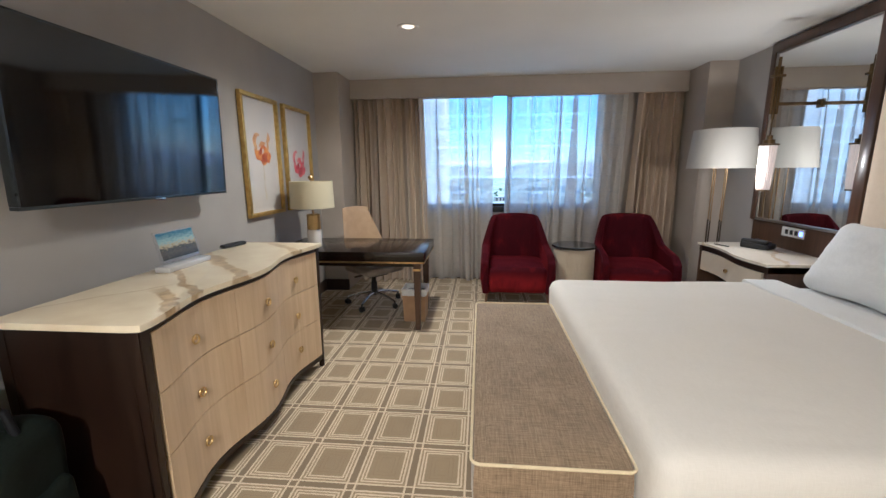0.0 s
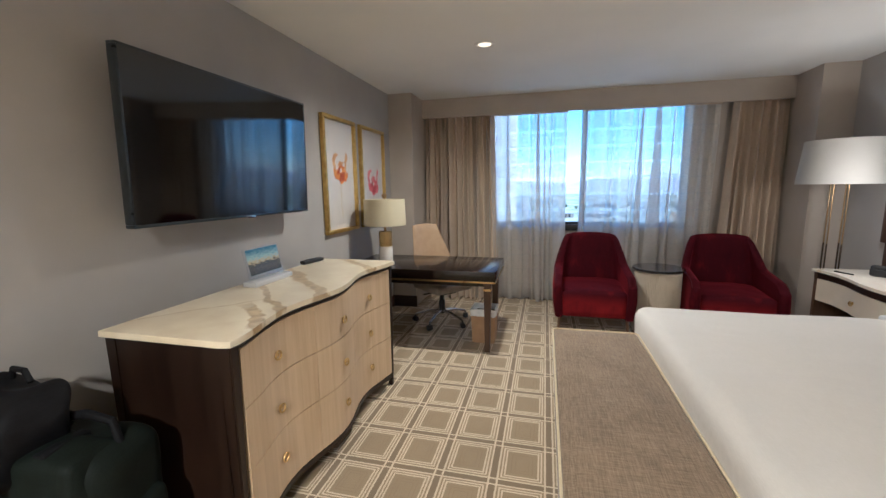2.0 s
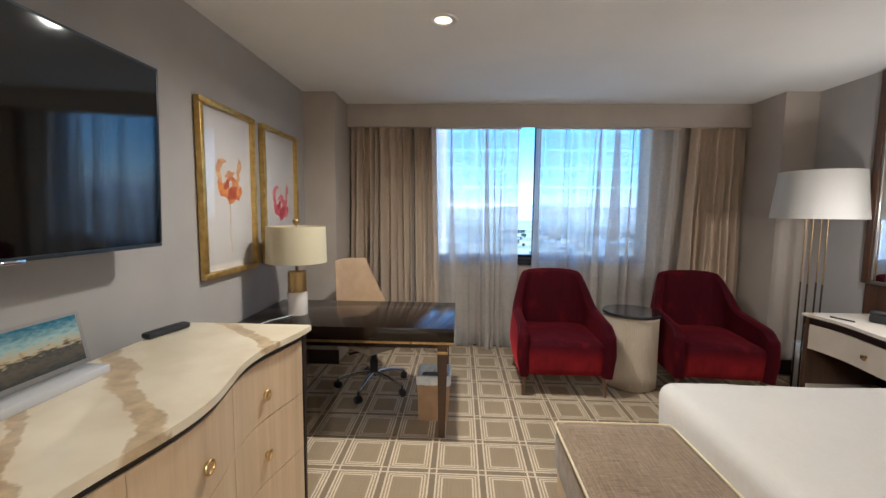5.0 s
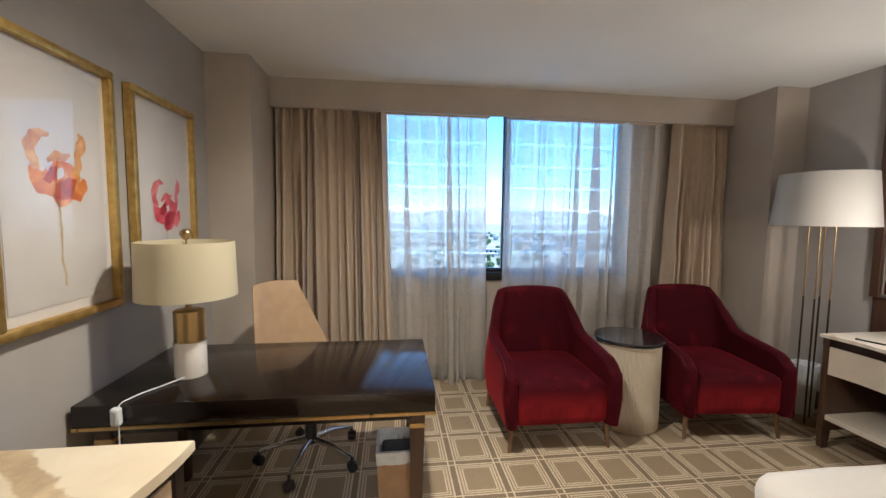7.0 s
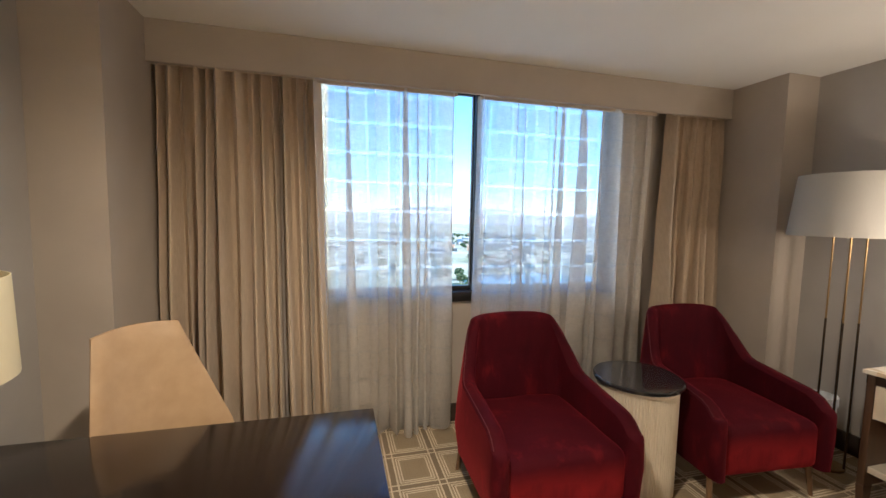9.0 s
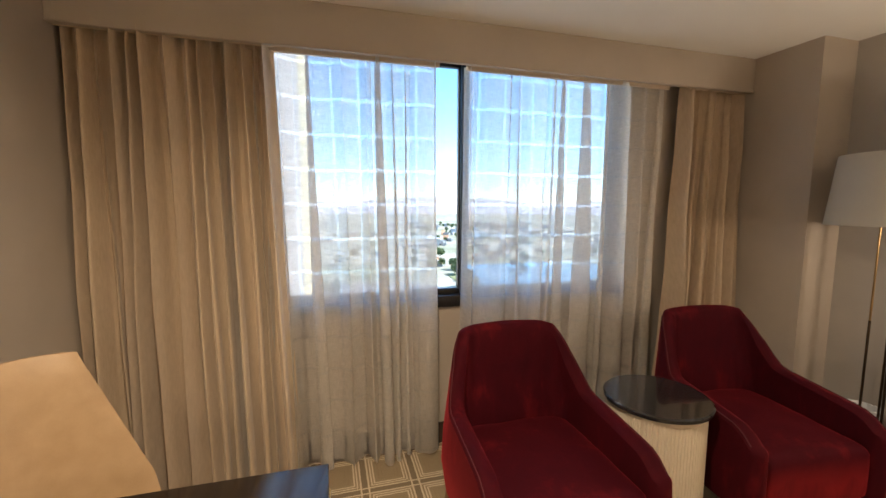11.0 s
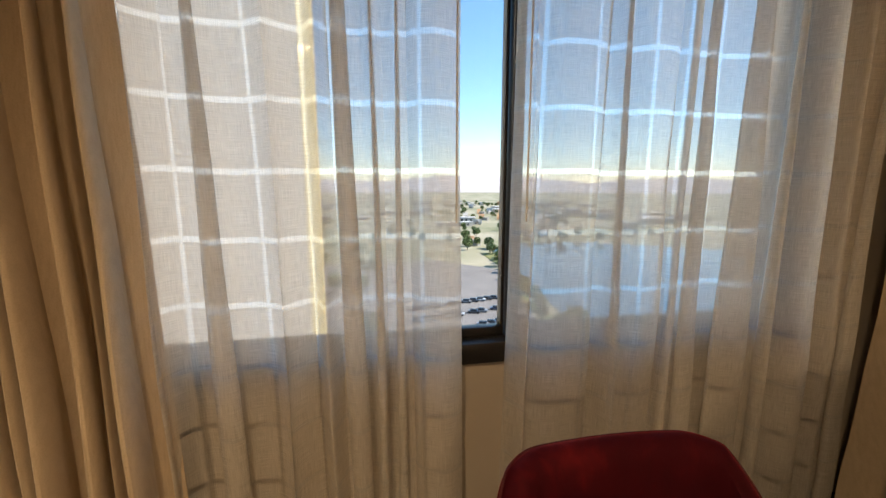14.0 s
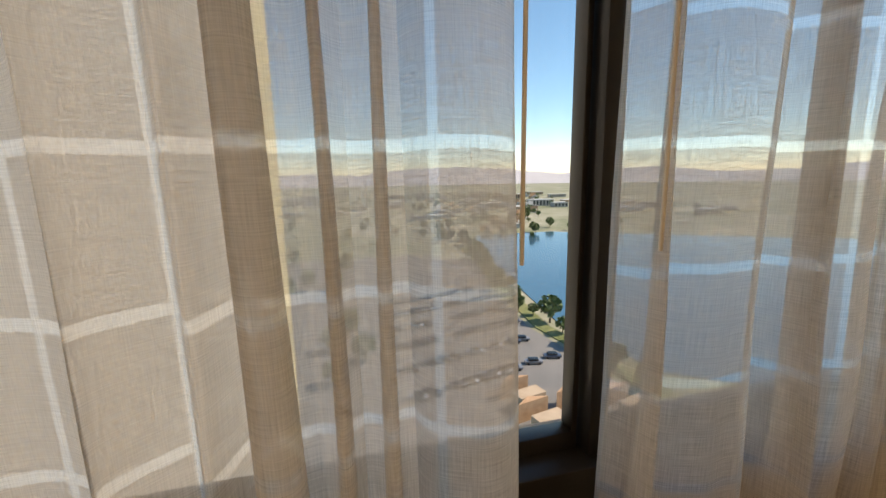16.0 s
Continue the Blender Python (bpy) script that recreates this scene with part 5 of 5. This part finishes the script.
def pendant():
    t = thing("sconce", "bronze bracket sconce with a lit frosted glass shade", "lamp", 2.665, 4.265, 0, 0)
    d = XE - 0.04 - 2.665
    part("arm", boxes((0.0, -0.012, 1.965, d, 0.012, 1.99, 0.003), (d - 0.012, -0.03, 1.945, d, 0.03, 2.01, 0.004)), AGEDBRASS, t)
    for dx, dy, a, b in ((-0.022, 0.0, 1.90, 2.26), (0.022, 0.0, 1.90, 2.26), (0.0, 0.0, 1.86, 2.33)):
        part("tube", tube([(dx, dy, a), (dx, dy, b)], 0.011, 14), AGEDBRASS, t)
    part("band", boxes((-0.045, -0.022, 2.18, 0.045, 0.022, 2.20, 0.003)), AGEDBRASS, t)
    part("stem", tube([(0, 0, 1.70), (0, 0, 1.90)], 0.006, 10), AGEDBRASS, t)
    part("cap", lathe([(0, 1.735), (0.022, 1.735), (0.022, 1.705), (0.04, 1.702), (0.04, 1.672), (0.072, 1.669), (0.072, 1.655), (0, 1.655)], 32), AGEDBRASS, t, "stepped brass cap")
    bm = bmesh.new()
    n = 20
    prof = [(0.062, 1.654), (0.060, 1.60), (0.053, 1.40), (0.049, 1.31), (0.045, 1.30)]
    rings = []
    for r, z in prof:
        rings.append([bm.verts.new(((r * (1.0 if i % 2 else 0.94)) * math.cos(math.pi * i / n), (r * (1.0 if i % 2 else 0.94)) * math.sin(math.pi * i / n), z)) for i in range(2 * n)])
    for a, b in zip(rings, rings[1:]):
        for i in range(2 * n):
            bm.faces.new((a[i], a[(i + 1) % (2 * n)], b[(i + 1) % (2 * n)], b[i]))
    bm.faces.new(rings[-1])
    part("glass_shade", bm, PINKBULB, t, "fluted frosted glass, lit warm", False)
    part("tip", lathe([(0, 1.30), (0.05, 1.30), (0.05, 1.287), (0, 1.287)], 32), AGEDBRASS, t)
    lamp = new("sconce_glow", bpy.data.lights.new("sconce_glow", "POINT"))
    lamp.data.energy, lamp.data.color, lamp.data.shadow_soft_size = SCONCE, (1.0, 0.74, 0.47), 0.05
    lamp.location = (2.56, 4.265, 1.47)


def nightstand():
    t = thing("nightstand", "walnut nightstand with a pale drawer and stone top", "nightstand", 0, 0, 0)
    y0, y1, back, z = 3.79, 4.75, XE - 0.03, 0.77
    n = 24
    ys = [y0 + (y1 - y0) * i / n for i in range(n + 1)]

    def edge(y, off):
        u = (y - y0) / (y1 - y0)
        return 2.47 - 0.03 * math.sin(2 * math.pi * u) + off

    def outline(off, pad=0.0):
        return [(edge(y, off), y + (pad if i == n else -pad if i == 0 else 0)) for i, y in enumerate(ys)] + [(back, y1 + pad), (back, y0 - pad)]
    part("stone_top", prism(outline(-0.012, 0.012), z - 0.022, z, None, 0.004), MARBLE_N, t, "cream stone top with a curved front")
    part("top_rail", prism(outline(0.004), z - 0.075, z - 0.023), WALNUT, t)
    part("drawer", prism([(edge(y, 0.0), y) for y in ys[1:-1]] + [(back - 0.05, ys[-2]), (back - 0.05, ys[1])], 0.51, z - 0.078), CREAM, t, "cream drawer with a curved front")
    k = lathe([(0.0, 0.02), (0.008, 0.02), (0.009, 0.008), (0.012, 0.0)], 14)
    bmesh.ops.rotate(k, verts=k.verts, matrix=Matrix.Rotation(radians(-90), 3, "Y"))
    bmesh.ops.translate(k, verts=k.verts, vec=(edge(4.27, 0), 4.27, 0.60))
    ring(edge(4.27, 0) - 0.016, 4.27, 0.596, 0.016, 0.004, "x", 18, k)
    part("knob", k, BRASS, t, "brass ring pull")
    for ya in (y0, y1 - 0.035):
        bm = boxes((2.475, ya, 0.12, back, ya + 0.035, z - 0.024, 0.004))
        part("side", bm, WALNUT_M, t)
        for xa in (2.475, back - 0.07):
            leg = bmesh.new()
            vs = bmesh.ops.create_cube(leg, size=1)["verts"]
            for v in vs:
                s = 0.035 if v.co.z > 0 else 0.02
                v.co = Vector((xa + 0.035 + math.copysign(s, v.co.x), ya + 0.0175 + math.copysign(0.0175, v.co.y), 0.12 if v.co.z > 0 else 0))
            part("leg", leg, WALNUT_M, t)
    part("shelf", boxes((2.49, y0 + 0.035, 0.20, back, y1 - 0.035, 0.235, 0.003)), MARBLE_N, t, "pale lower shelf")
    part("back_panel", boxes((back - 0.02, y0 + 0.035, 0.235, back, y1 - 0.035, 0.51)), WALNUT, t)


def telephone():
    t = thing("telephone", "black desk telephone on the nightstand", "telephone", 2.82, 4.46, 0.77, 35)
    bm = soft_box(-0.09, -0.11, 0.0, 0.09, 0.11, 0.045, 0.015, 12)
    for v in bm.verts:
        v.co.z *= 1 + 0.45 * (v.co.y + 0.11) / 0.22
    part("body", bm, BLACK, t)
    bm = soft_box(-0.085, -0.10, 0.045, -0.035, 0.11, 0.085, 0.018, 12)
    part("handset", bm, BLACK, t)
    bm = bmesh.new()
    for i in range(4):
        for j in range(3):
            box(bm, -0.012 + 0.028 * j, -0.075 + 0.032 * i, 0.05 + 0.0045 * i, 0.006 + 0.028 * j, -0.055 + 0.032 * i, 0.062 + 0.0045 * i)
    part("keypad", bm, BEZEL, t)
    p = thing("pen", "black pen lying on the nightstand", "pen", 2.56, 4.55, 0.77, 20)
    part("barrel", tube([(0, -0.07, 0.006), (0, 0.07, 0.006)], 0.005, 10), BLACK, p)
    part("clip", boxes((-0.0015, 0.03, 0.011, 0.0015, 0.068, 0.0135)), CHROME, p)


# ---- luggage ----
def luggage():
    t = thing("suitcase", "dark green soft suitcase standing beside the dresser", "suitcase", -1.27, 1.60, 0, 4)
    part("body", soft_box(-0.32, -0.15, 0.03, 0.30, 0.15, 0.63, 0.06, 30, 0.02, 0.022, 6, 2), BAGGREEN, t)
    part("front_pocket", soft_box(-0.24, -0.21, 0.08, 0.24, -0.12, 0.46, 0.04, 26, 0.0, 0.022, 8, 4), BAGGREEN, t)
    part("strap", boxes((0.10, -0.225, 0.05, 0.15, -0.205, 0.50, 0.004), (0.10, -0.16, 0.495, 0.15, 0.0, 0.655, 0.01)), BAGBLACK, t, "black webbing strap")
    part("strap", boxes((-0.18, -0.225, 0.05, -0.13, -0.205, 0.50, 0.004)), BAGBLACK, t, "black webbing strap")
    part("zip", tube([(-0.27, -0.155, 0.56), (-0.1, -0.165, 0.60), (0.12, -0.165, 0.60), (0.22, -0.155, 0.575)], 0.005, 6), BLACK, t)
    for x in (0.115, 0.14):
        part("zip_pull", boxes((x, -0.176, 0.565, x + 0.012, -0.168, 0.60, 0.002)), CHROME, t, "silver zip pull")
    part("handle", tube([(0.02, 0.0, 0.64), (0.04, 0.0, 0.685), (0.14, 0.0, 0.70), (0.24, 0.0, 0.685), (0.26, 0.0, 0.62)], 0.014, 10), BAGBLACK, t, "padded carrying handle")
    part("top_flap", soft_box(-0.2, -0.19, 0.5, 0.26, 0.02, 0.645, 0.035, 20, 0.0, 0.018, 9, 6), BAGGREEN, t, "folded green top flap")
    part("side_pocket", soft_box(0.24, -0.13, 0.1, 0.335, 0.11, 0.44, 0.035, 18, 0.0, 0.016, 9, 3), BAGGREEN, t)
    for x in (-0.24, 0.22):
        part("wheel", tube([(x - 0.015, -0.1, 0.025), (x + 0.015, -0.1, 0.025)], 0.025, 14), BLACK, t)
        part("wheel", tube([(x - 0.015, 0.1, 0.025), (x + 0.015, 0.1, 0.025)], 0.025, 14), BLACK, t)
    t.matrix_basis = pose(-1.32, 1.60, 0, 0, 0, 4) @ Matrix.Diagonal((0.92, 0.9, 1.12, 1.0))
    b = thing("backpack", "slumped black nylon backpack resting on the suitcase", "backpack", -1.40, 1.55, 0.48, -8)
    bm = soft_box(-0.20, -0.16, 0.06, 0.20, 0.14, 0.37, 0.10, 38, 0.03, 0.05, 7, 9)
    part("body", bm, BAGBLACK, b)
    part("front_pocket", soft_box(-0.15, -0.235, 0.03, 0.15, -0.12, 0.24, 0.05, 18, 0, 0.02, 6, 5), BAGBLACK, b)
    part("grab_loop", tube([(-0.06, 0.05, 0.38), (-0.04, 0.05, 0.42), (0.04, 0.05, 0.425), (0.07, 0.05, 0.385)], 0.011, 8), BAGBLACK, b)
    part("shoulder_strap", tube([(0.12, -0.15, 0.34), (0.20, -0.19, 0.24), (0.22, -0.17, 0.12), (0.19, -0.12, 0.05)], 0.017, 10), BAGBLACK, b)
    b.matrix_basis = pose(-1.415, 1.53, 0.56, 0, 0, -8) @ Matrix.Scale(0.88, 4)
    part("buckle", boxes((0.185, -0.215, 0.20, 0.225, -0.2, 0.225, 0.003)), CHROME, b, "grey buckle")


# ---- outside ----
GZ = -44.0


def outside():
    bm = bmesh.new()
    n, R = 48, 4600
    c = bm.verts.new((0, 0, GZ))
    prev = None
    rings = []
    for r in (60, 150, 320, 700, 1500, 3000, R):
        rings.append([bm.verts.new((r * math.cos(2 * math.pi * i / n), r * math.sin(2 * math.pi * i / n), GZ)) for i in range(n)])
    for i in range(n):
        bm.faces.new((c, rings[0][i], rings[0][(i + 1) % n]))
    for a, b in zip(rings, rings[1:]):
        for i in range(n):
            bm.faces.new((a[i], b[i], b[(i + 1) % n], a[(i + 1) % n]))
    structure("ground", bm, DESERT, "dry pale valley ground far below", "ground")
    structure("water", prism([(70, 78), (64, 112), (70, 155), (80, 215), (84, 268), (104, 300), (165, 300), (235, 250), (330, 190), (360, 110), (300, 60), (160, 50), (95, 58)], GZ + 0.05, GZ + 0.25), WATER, "calm blue lake", "water")
    structure("road", prism([(-60, 62), (54, 62), (58, 80), (54, 112), (58, 155), (70, 210), (40, 240), (-60, 240)], GZ + 0.05, GZ + 0.15), ASPHALT, "grey asphalt car park", "road")
    structure("lawn", prism([(60, 60), (66, 70), (64, 80), (60, 112), (66, 156), (80, 216), (83, 262), (74, 262), (72, 215), (61, 158), (55.5, 112), (60, 80)], GZ + 0.05, GZ + 0.3), LEAFY, "green planted bank along the lake", "lawn")
    rng = random.Random(4)
    paints = [plain("car_paint", c, 0.3, 0.2, None, 0, 0.5) for c in ((0.5, 0.5, 0.52), (0.05, 0.05, 0.06), (0.22, 0.22, 0.23), (0.7, 0.7, 0.7), (0.07, 0.09, 0.13))]
    models = []
    for p in paints:
        car = thing("car", "parked car in a sunlit car park", "car", 0, 0, GZ + 0.15, 0, "parked cars")
        part("body", soft_box(-0.9, -2.2, 0.3, 0.9, 2.2, 0.95, 0.18, 8), p, car)
        part("cabin", soft_box(-0.78, -1.2, 0.85, 0.78, 1.3, 1.5, 0.25, 8), CARGLASS, car, "dark glazed cabin")
        for sx in (-0.8, 0.8):
            for sy in (-1.4, 1.4):
                part("wheel", tube([(sx - 0.1, sy, 0.33), (sx + 0.1, sy, 0.33)], 0.33, 12), BLACK, car)
        models.append(car)
    k = 0
    for row in range(6):
        for i in range(13):
            x, y = 14 + i * 3.0 + row * 0.4, 82 + row * 13.0 + i * 0.8
            if rng.random() < 0.2 or x > 53:
                continue
            m = pose(x, y, GZ + 0.15, 0, 0, 75 + rng.uniform(-3, 3))
            if k < len(models):
                models[k].matrix_basis = m
            else:
                copy_thing(models[rng.randrange(len(models))], m)
            k += 1
    # lakeside and street trees
    protos = []
    for s in range(3):
        t = thing("tree", "small green broadleaf tree", "tree", 0, 0, GZ, 0, "trees below")
        part("trunk", tube([(0, 0, 0), (0.05, 0.05, 1.2), (0.0, 0.1, 2.6)], 0.22, 8, None, 0.1), BARK, t)
        bm = bmesh.new()
        r2 = random.Random(s)
        for q in range(150):
            d = Vector((r2.gauss(0, 1), r2.gauss(0, 1), r2.gauss(0, 0.8)))
            p = d.normalized() * (0.6 + 1.5 * r2.random() ** 0.5) + Vector((0, 0, 3.4))
            u = Vector((r2.gauss(0, 1), r2.gauss(0, 1), r2.gauss(0, 1))).normalized() * 0.55
            v = u.cross(Vector((r2.gauss(0, 1), r2.gauss(0, 1), r2.gauss(0, 1)))).normalized() * 0.5
            bm.faces.new([bm.verts.new(p + w) for w in (u, v, -u, -v)])
        part("crown", bm, LEAF, t, "loose leafy crown", False)
        protos.append(t)
    spots = [(57.5 + 5 * rng.random() + max(0, i - 9) * 1.6, 72 + 8.0 * i + 3 * rng.random()) for i in range(22)]
    for _ in range(90):
        d, az = rng.uniform(290, 1000), radians(rng.uniform(11, 27))
        spots.append((d * math.sin(az), d * math.cos(az)))
    spots += [(rng.uniform(66, 88), rng.uniform(240, 300)) for _ in range(10)] + [(rng.uniform(-60, 420), rng.uniform(300, 900)) for _ in range(90)] + [(rng.uniform(-60, 5), rng.uniform(80, 240)) for _ in range(25)]
    for i, (x, y) in enumerate(spots):
        m = pose(x, y, GZ, 0, 0, rng.uniform(0, 360)) @ Matrix.Scale(rng.uniform(0.8, 1.7), 4)
        if i < 3:
            protos[i].matrix_basis = m
        else:
            o = copy_thing(protos[i % 3], m)
            o.matrix_basis = m
    # low buildings on the far shore
    for i in range(46):
        x, y = rng.uniform(-160, 480), rng.uniform(330, 1100)
        w, d, h = rng.uniform(12, 45), rng.uniform(8, 20), rng.uniform(4, 9)
        b = thing("warehouse", "low pale flat-roofed building across the valley", "building", x, y, GZ, rng.uniform(-15, 15), "far buildings")
        part("wall", boxes((-w / 2, -d / 2, 0, w / 2, d / 2, h)), PALE if i % 3 else TERRA, b, "", False)
        part("roof", boxes((-w / 2 - 0.4, -d / 2 - 0.4, h, w / 2 + 0.4, d / 2 + 0.4, h + 0.5)), ROOFW, b, "", False)
        for q in range(int(w / 5)):
            part("window", boxes((-w / 2 + 1.5 + q * 5, -d / 2 - 0.05, 1.2, -w / 2 + 3.8 + q * 5, -d / 2, h - 1.2)), CARGLASS, b, "", False)
    for i in range(55):
        d, az = rng.uniform(300, 1000), radians(rng.uniform(11, 27))
        b = thing("house", "small pale house among trees across the valley", "building", d * math.sin(az), d * math.cos(az), GZ, rng.uniform(-40, 40), "far houses")
        w = rng.uniform(5, 9)
        part("wall", boxes((-w, -4, 0, w, 4, 3.4)), PALE, b, "", False)
        part("roof", prism([(-4.6, 3.3), (4.6, 3.3), (0, 5.2)], -w - 0.4, w + 0.4), ROOFW if i % 2 else TILE, b, "", False)
        b.children[1].matrix_basis = pose(0, 0, 0, 90, 0, 90)
        for x in (-w * 0.5, w * 0.5):
            part("window", boxes((x - 0.8, -4.06, 1, x + 0.8, -4, 2.3)), CARGLASS, b, "", False)
    for i in range(4):
        b = thing("house", "small tan house beside the car park", "building", 34 + 9 * (i % 3), 66 + 6.5 * (i // 3) + 2 * (i % 2), GZ, 12, "roofs below")
        part("wall", boxes((-3, -3.5, 0, 3, 3.5, 3.2)), TERRA, b, "", False)
        part("roof", prism([(-3.5, 3.1), (3.5, 3.1), (0, 4.8)], -4, 4), TILE, b, "", False)
        b.children[1].matrix_basis = pose(0, 0, 0, 90, 0, 0)
        part("window", boxes((-1, -3.56, 1, 1, -3.5, 2.2)), CARGLASS, b, "", False)
    # mountains all round
    bm = bmesh.new()
    n = 260
    rows = []
    for r, hs in ((2300, 0.0), (2900, 0.45), (3400, 1.0), (4300, 0.5)):
        row = []
        for i in range(n):
            a = 2 * math.pi * i / n
            hh = 90 + 110 * (noise.fractal(Vector((math.cos(a) * 3.2, math.sin(a) * 3.2, 0.5)), 1.0, 2.0, 5) + 0.35) + 14 * noise.noise(Vector((i * 0.9, r, 0)))
            row.append(bm.verts.new((r * math.cos(a), r * math.sin(a), GZ - 1 + max(8, hh) * hs * 0.62)))
        rows.append(row)
    for a, b in zip(rows, rows[1:]):
        for i in range(n):
            bm.faces.new((a[i], b[i], b[(i + 1) % n], a[(i + 1) % n]))
    structure("backdrop", bm, MOUNTAIN, "desert mountains with distance haze painted into a pale grey", "mountains", True)
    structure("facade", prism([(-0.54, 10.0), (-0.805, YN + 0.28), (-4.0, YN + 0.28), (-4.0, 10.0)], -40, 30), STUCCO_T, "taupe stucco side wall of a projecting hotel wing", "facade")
    # The wing's last metre, yellower and paler than its taupe side.
    structure("facade_end", prism([(-0.46, 11.0), (-0.535, 10.0), (-4.0, 10.0), (-4.0, 11.0)], -40, 30), FIN, "pale yellow end of the hotel wing", "facade")


STEM = petal_ink("stem_ink", (0.42, 0.33, 0.16), (0.58, 0.48, 0.28))
ORANGE = petal_ink("orange_ink", (0.46, 0.10, 0.02), (0.72, 0.33, 0.07))
BROWNINK = petal_ink("brown_ink", (0.40, 0.16, 0.07), (0.72, 0.46, 0.2))
RUST = petal_ink("rust_ink", (0.26, 0.03, 0.012), (0.45, 0.10, 0.03))
WINE = petal_ink("wine_ink", (0.28, 0.004, 0.025), (0.45, 0.02, 0.05))
PINK = petal_ink("pink_ink", (0.50, 0.02, 0.06), (0.72, 0.16, 0.18))
PINK2 = petal_ink("pale_pink_ink", (0.50, 0.03, 0.07), (0.74, 0.28, 0.28))
BLUEGLOW = plain("blue_indicator", (0.2, 0.25, 0.8), 0.4, 0, (0.25, 0.3, 1.0), 1.0)
ACR_W = plain("frosted_acrylic", (0.75, 0.76, 0.78), 0.25, 0, None, 0, 0.2, 0.3)


def photo_material():
    """A dusk landscape print: dark shore, warm light, teal sky."""
    m, n, l, b = shader("photo_print")
    f = chain(n, l)
    co, sep, t = n.new("ShaderNodeTexCoord"), n.new("ShaderNodeSeparateXYZ"), n.new("ShaderNodeTexNoise")
    mp = n.new("ShaderNodeMapping")
    mp.inputs["Scale"].default_value = (1, 8, 25)
    l.new(co.outputs["Object"], mp.inputs[0]), l.new(mp.outputs[0], t.inputs["Vector"]), l.new(co.outputs["Object"], sep.inputs[0])
    v = f("ADD", f("DIVIDE", f("SUBTRACT", sep.outputs[2], 0.056), 0.14), f("MULTIPLY_ADD", t.outputs[0], 0.5, -0.25))
    ramp = n.new("ShaderNodeValToRGB")
    e = ramp.color_ramp.elements
    e[0].color, e[1].color = rgb((0.03, 0.035, 0.03)), rgb((0.02, 0.12, 0.20))
    for p, c in ((0.25, (0.10, 0.085, 0.06)), (0.4, (0.04, 0.045, 0.04)), (0.5, (0.45, 0.36, 0.2)), (0.66, (0.30, 0.42, 0.42))):
        q = e.new(p)
        q.color = rgb(c)
    l.new(v, ramp.inputs[0]), l.new(ramp.outputs[0], b.inputs["Base Color"])
    b.inputs["Roughness"].default_value = 0.3
    return m


PHOTO = photo_material()
DESERT = grained("dry_ground", (0.15, 0.17, 0.08), (0.40, 0.37, 0.28), 0.018, 0.95, 0, 0.2, (1, 1, 1), 10, 0.35, dist=0.5)
LEAFY = grained("planted_bank", (0.10, 0.13, 0.035), (0.24, 0.24, 0.10), 0.25, 0.9, 0, 0.3, (1, 1, 1), 6, 2.0, dist=0.3)
WATER = grained("lake_water", (0.035, 0.11, 0.17), (0.045, 0.13, 0.20), 0.02, 0.12, 0, 0.15, (1, 1, 1), 4, 1.5, dist=0.1)
ASPHALT = grained("asphalt", (0.16, 0.155, 0.15), (0.22, 0.21, 0.2), 0.1, 0.9, 0, 0.1, (1, 1, 1), 6, 2.0)
CARGLASS = plain("dark_glazing", (0.02, 0.025, 0.03), 0.1)
BARK = grained("bark", (0.08, 0.055, 0.035), (0.13, 0.095, 0.065), 4, 0.9)
LEAF = grained("leaves", (0.055, 0.10, 0.025), (0.12, 0.17, 0.05), 0.6, 0.7)
PALE = grained("pale_stucco", (0.38, 0.36, 0.32), (0.45, 0.43, 0.39), 0.3, 0.9)
TERRA = grained("tan_stucco", (0.42, 0.30, 0.2), (0.5, 0.38, 0.27), 0.3, 0.9)
ROOFW = grained("white_roof", (0.46, 0.455, 0.44), (0.54, 0.53, 0.515), 0.2, 0.8)
TILE = grained("clay_roof", (0.42, 0.24, 0.13), (0.55, 0.34, 0.2), 1.0, 0.8)
# Rock greyed and lightened: the haze of distance is put into the colour.
MOUNTAIN = grained("haze_toned_mountain", (0.44, 0.42, 0.43), (0.52, 0.50, 0.51), 0.004, 1.0, 0, 0.0, (1, 1, 1), 8, 0.02)
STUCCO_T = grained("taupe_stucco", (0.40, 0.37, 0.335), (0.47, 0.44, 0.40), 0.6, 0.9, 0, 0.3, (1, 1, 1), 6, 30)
FIN = grained("pale_yellow_wing_end", (0.62, 0.50, 0.25), (0.70, 0.58, 0.32), 1.0, 0.9)

room()
window()
curtains()
downlight(-0.255, 4.078, DOWN * 1.1, 164)
# Unseen fill lamp added behind the start of the walk to brighten the room.
downlight(0.0, -0.9, DOWN * 4.2, 172)
bed()
bench()
dresser()
desk()
armchairs()
side_table()
floor_lamp()
nightstand()
headboard()
mirror_panel()
pendant()
television()
picture(3.86, 4.47, ORANGE, BROWNINK, RUST, "framed orange flower painting in a gold frame", True, 0.04)
picture(4.585, 5.205, PINK, PINK2, WINE, "framed red flower painting in a gold frame", True, -0.08)
table_lamp()
desk_chair()
wall_outlet()
desk_bin()
white_bin()
photo_stand()
remote()
telephone()
luggage()
outside()
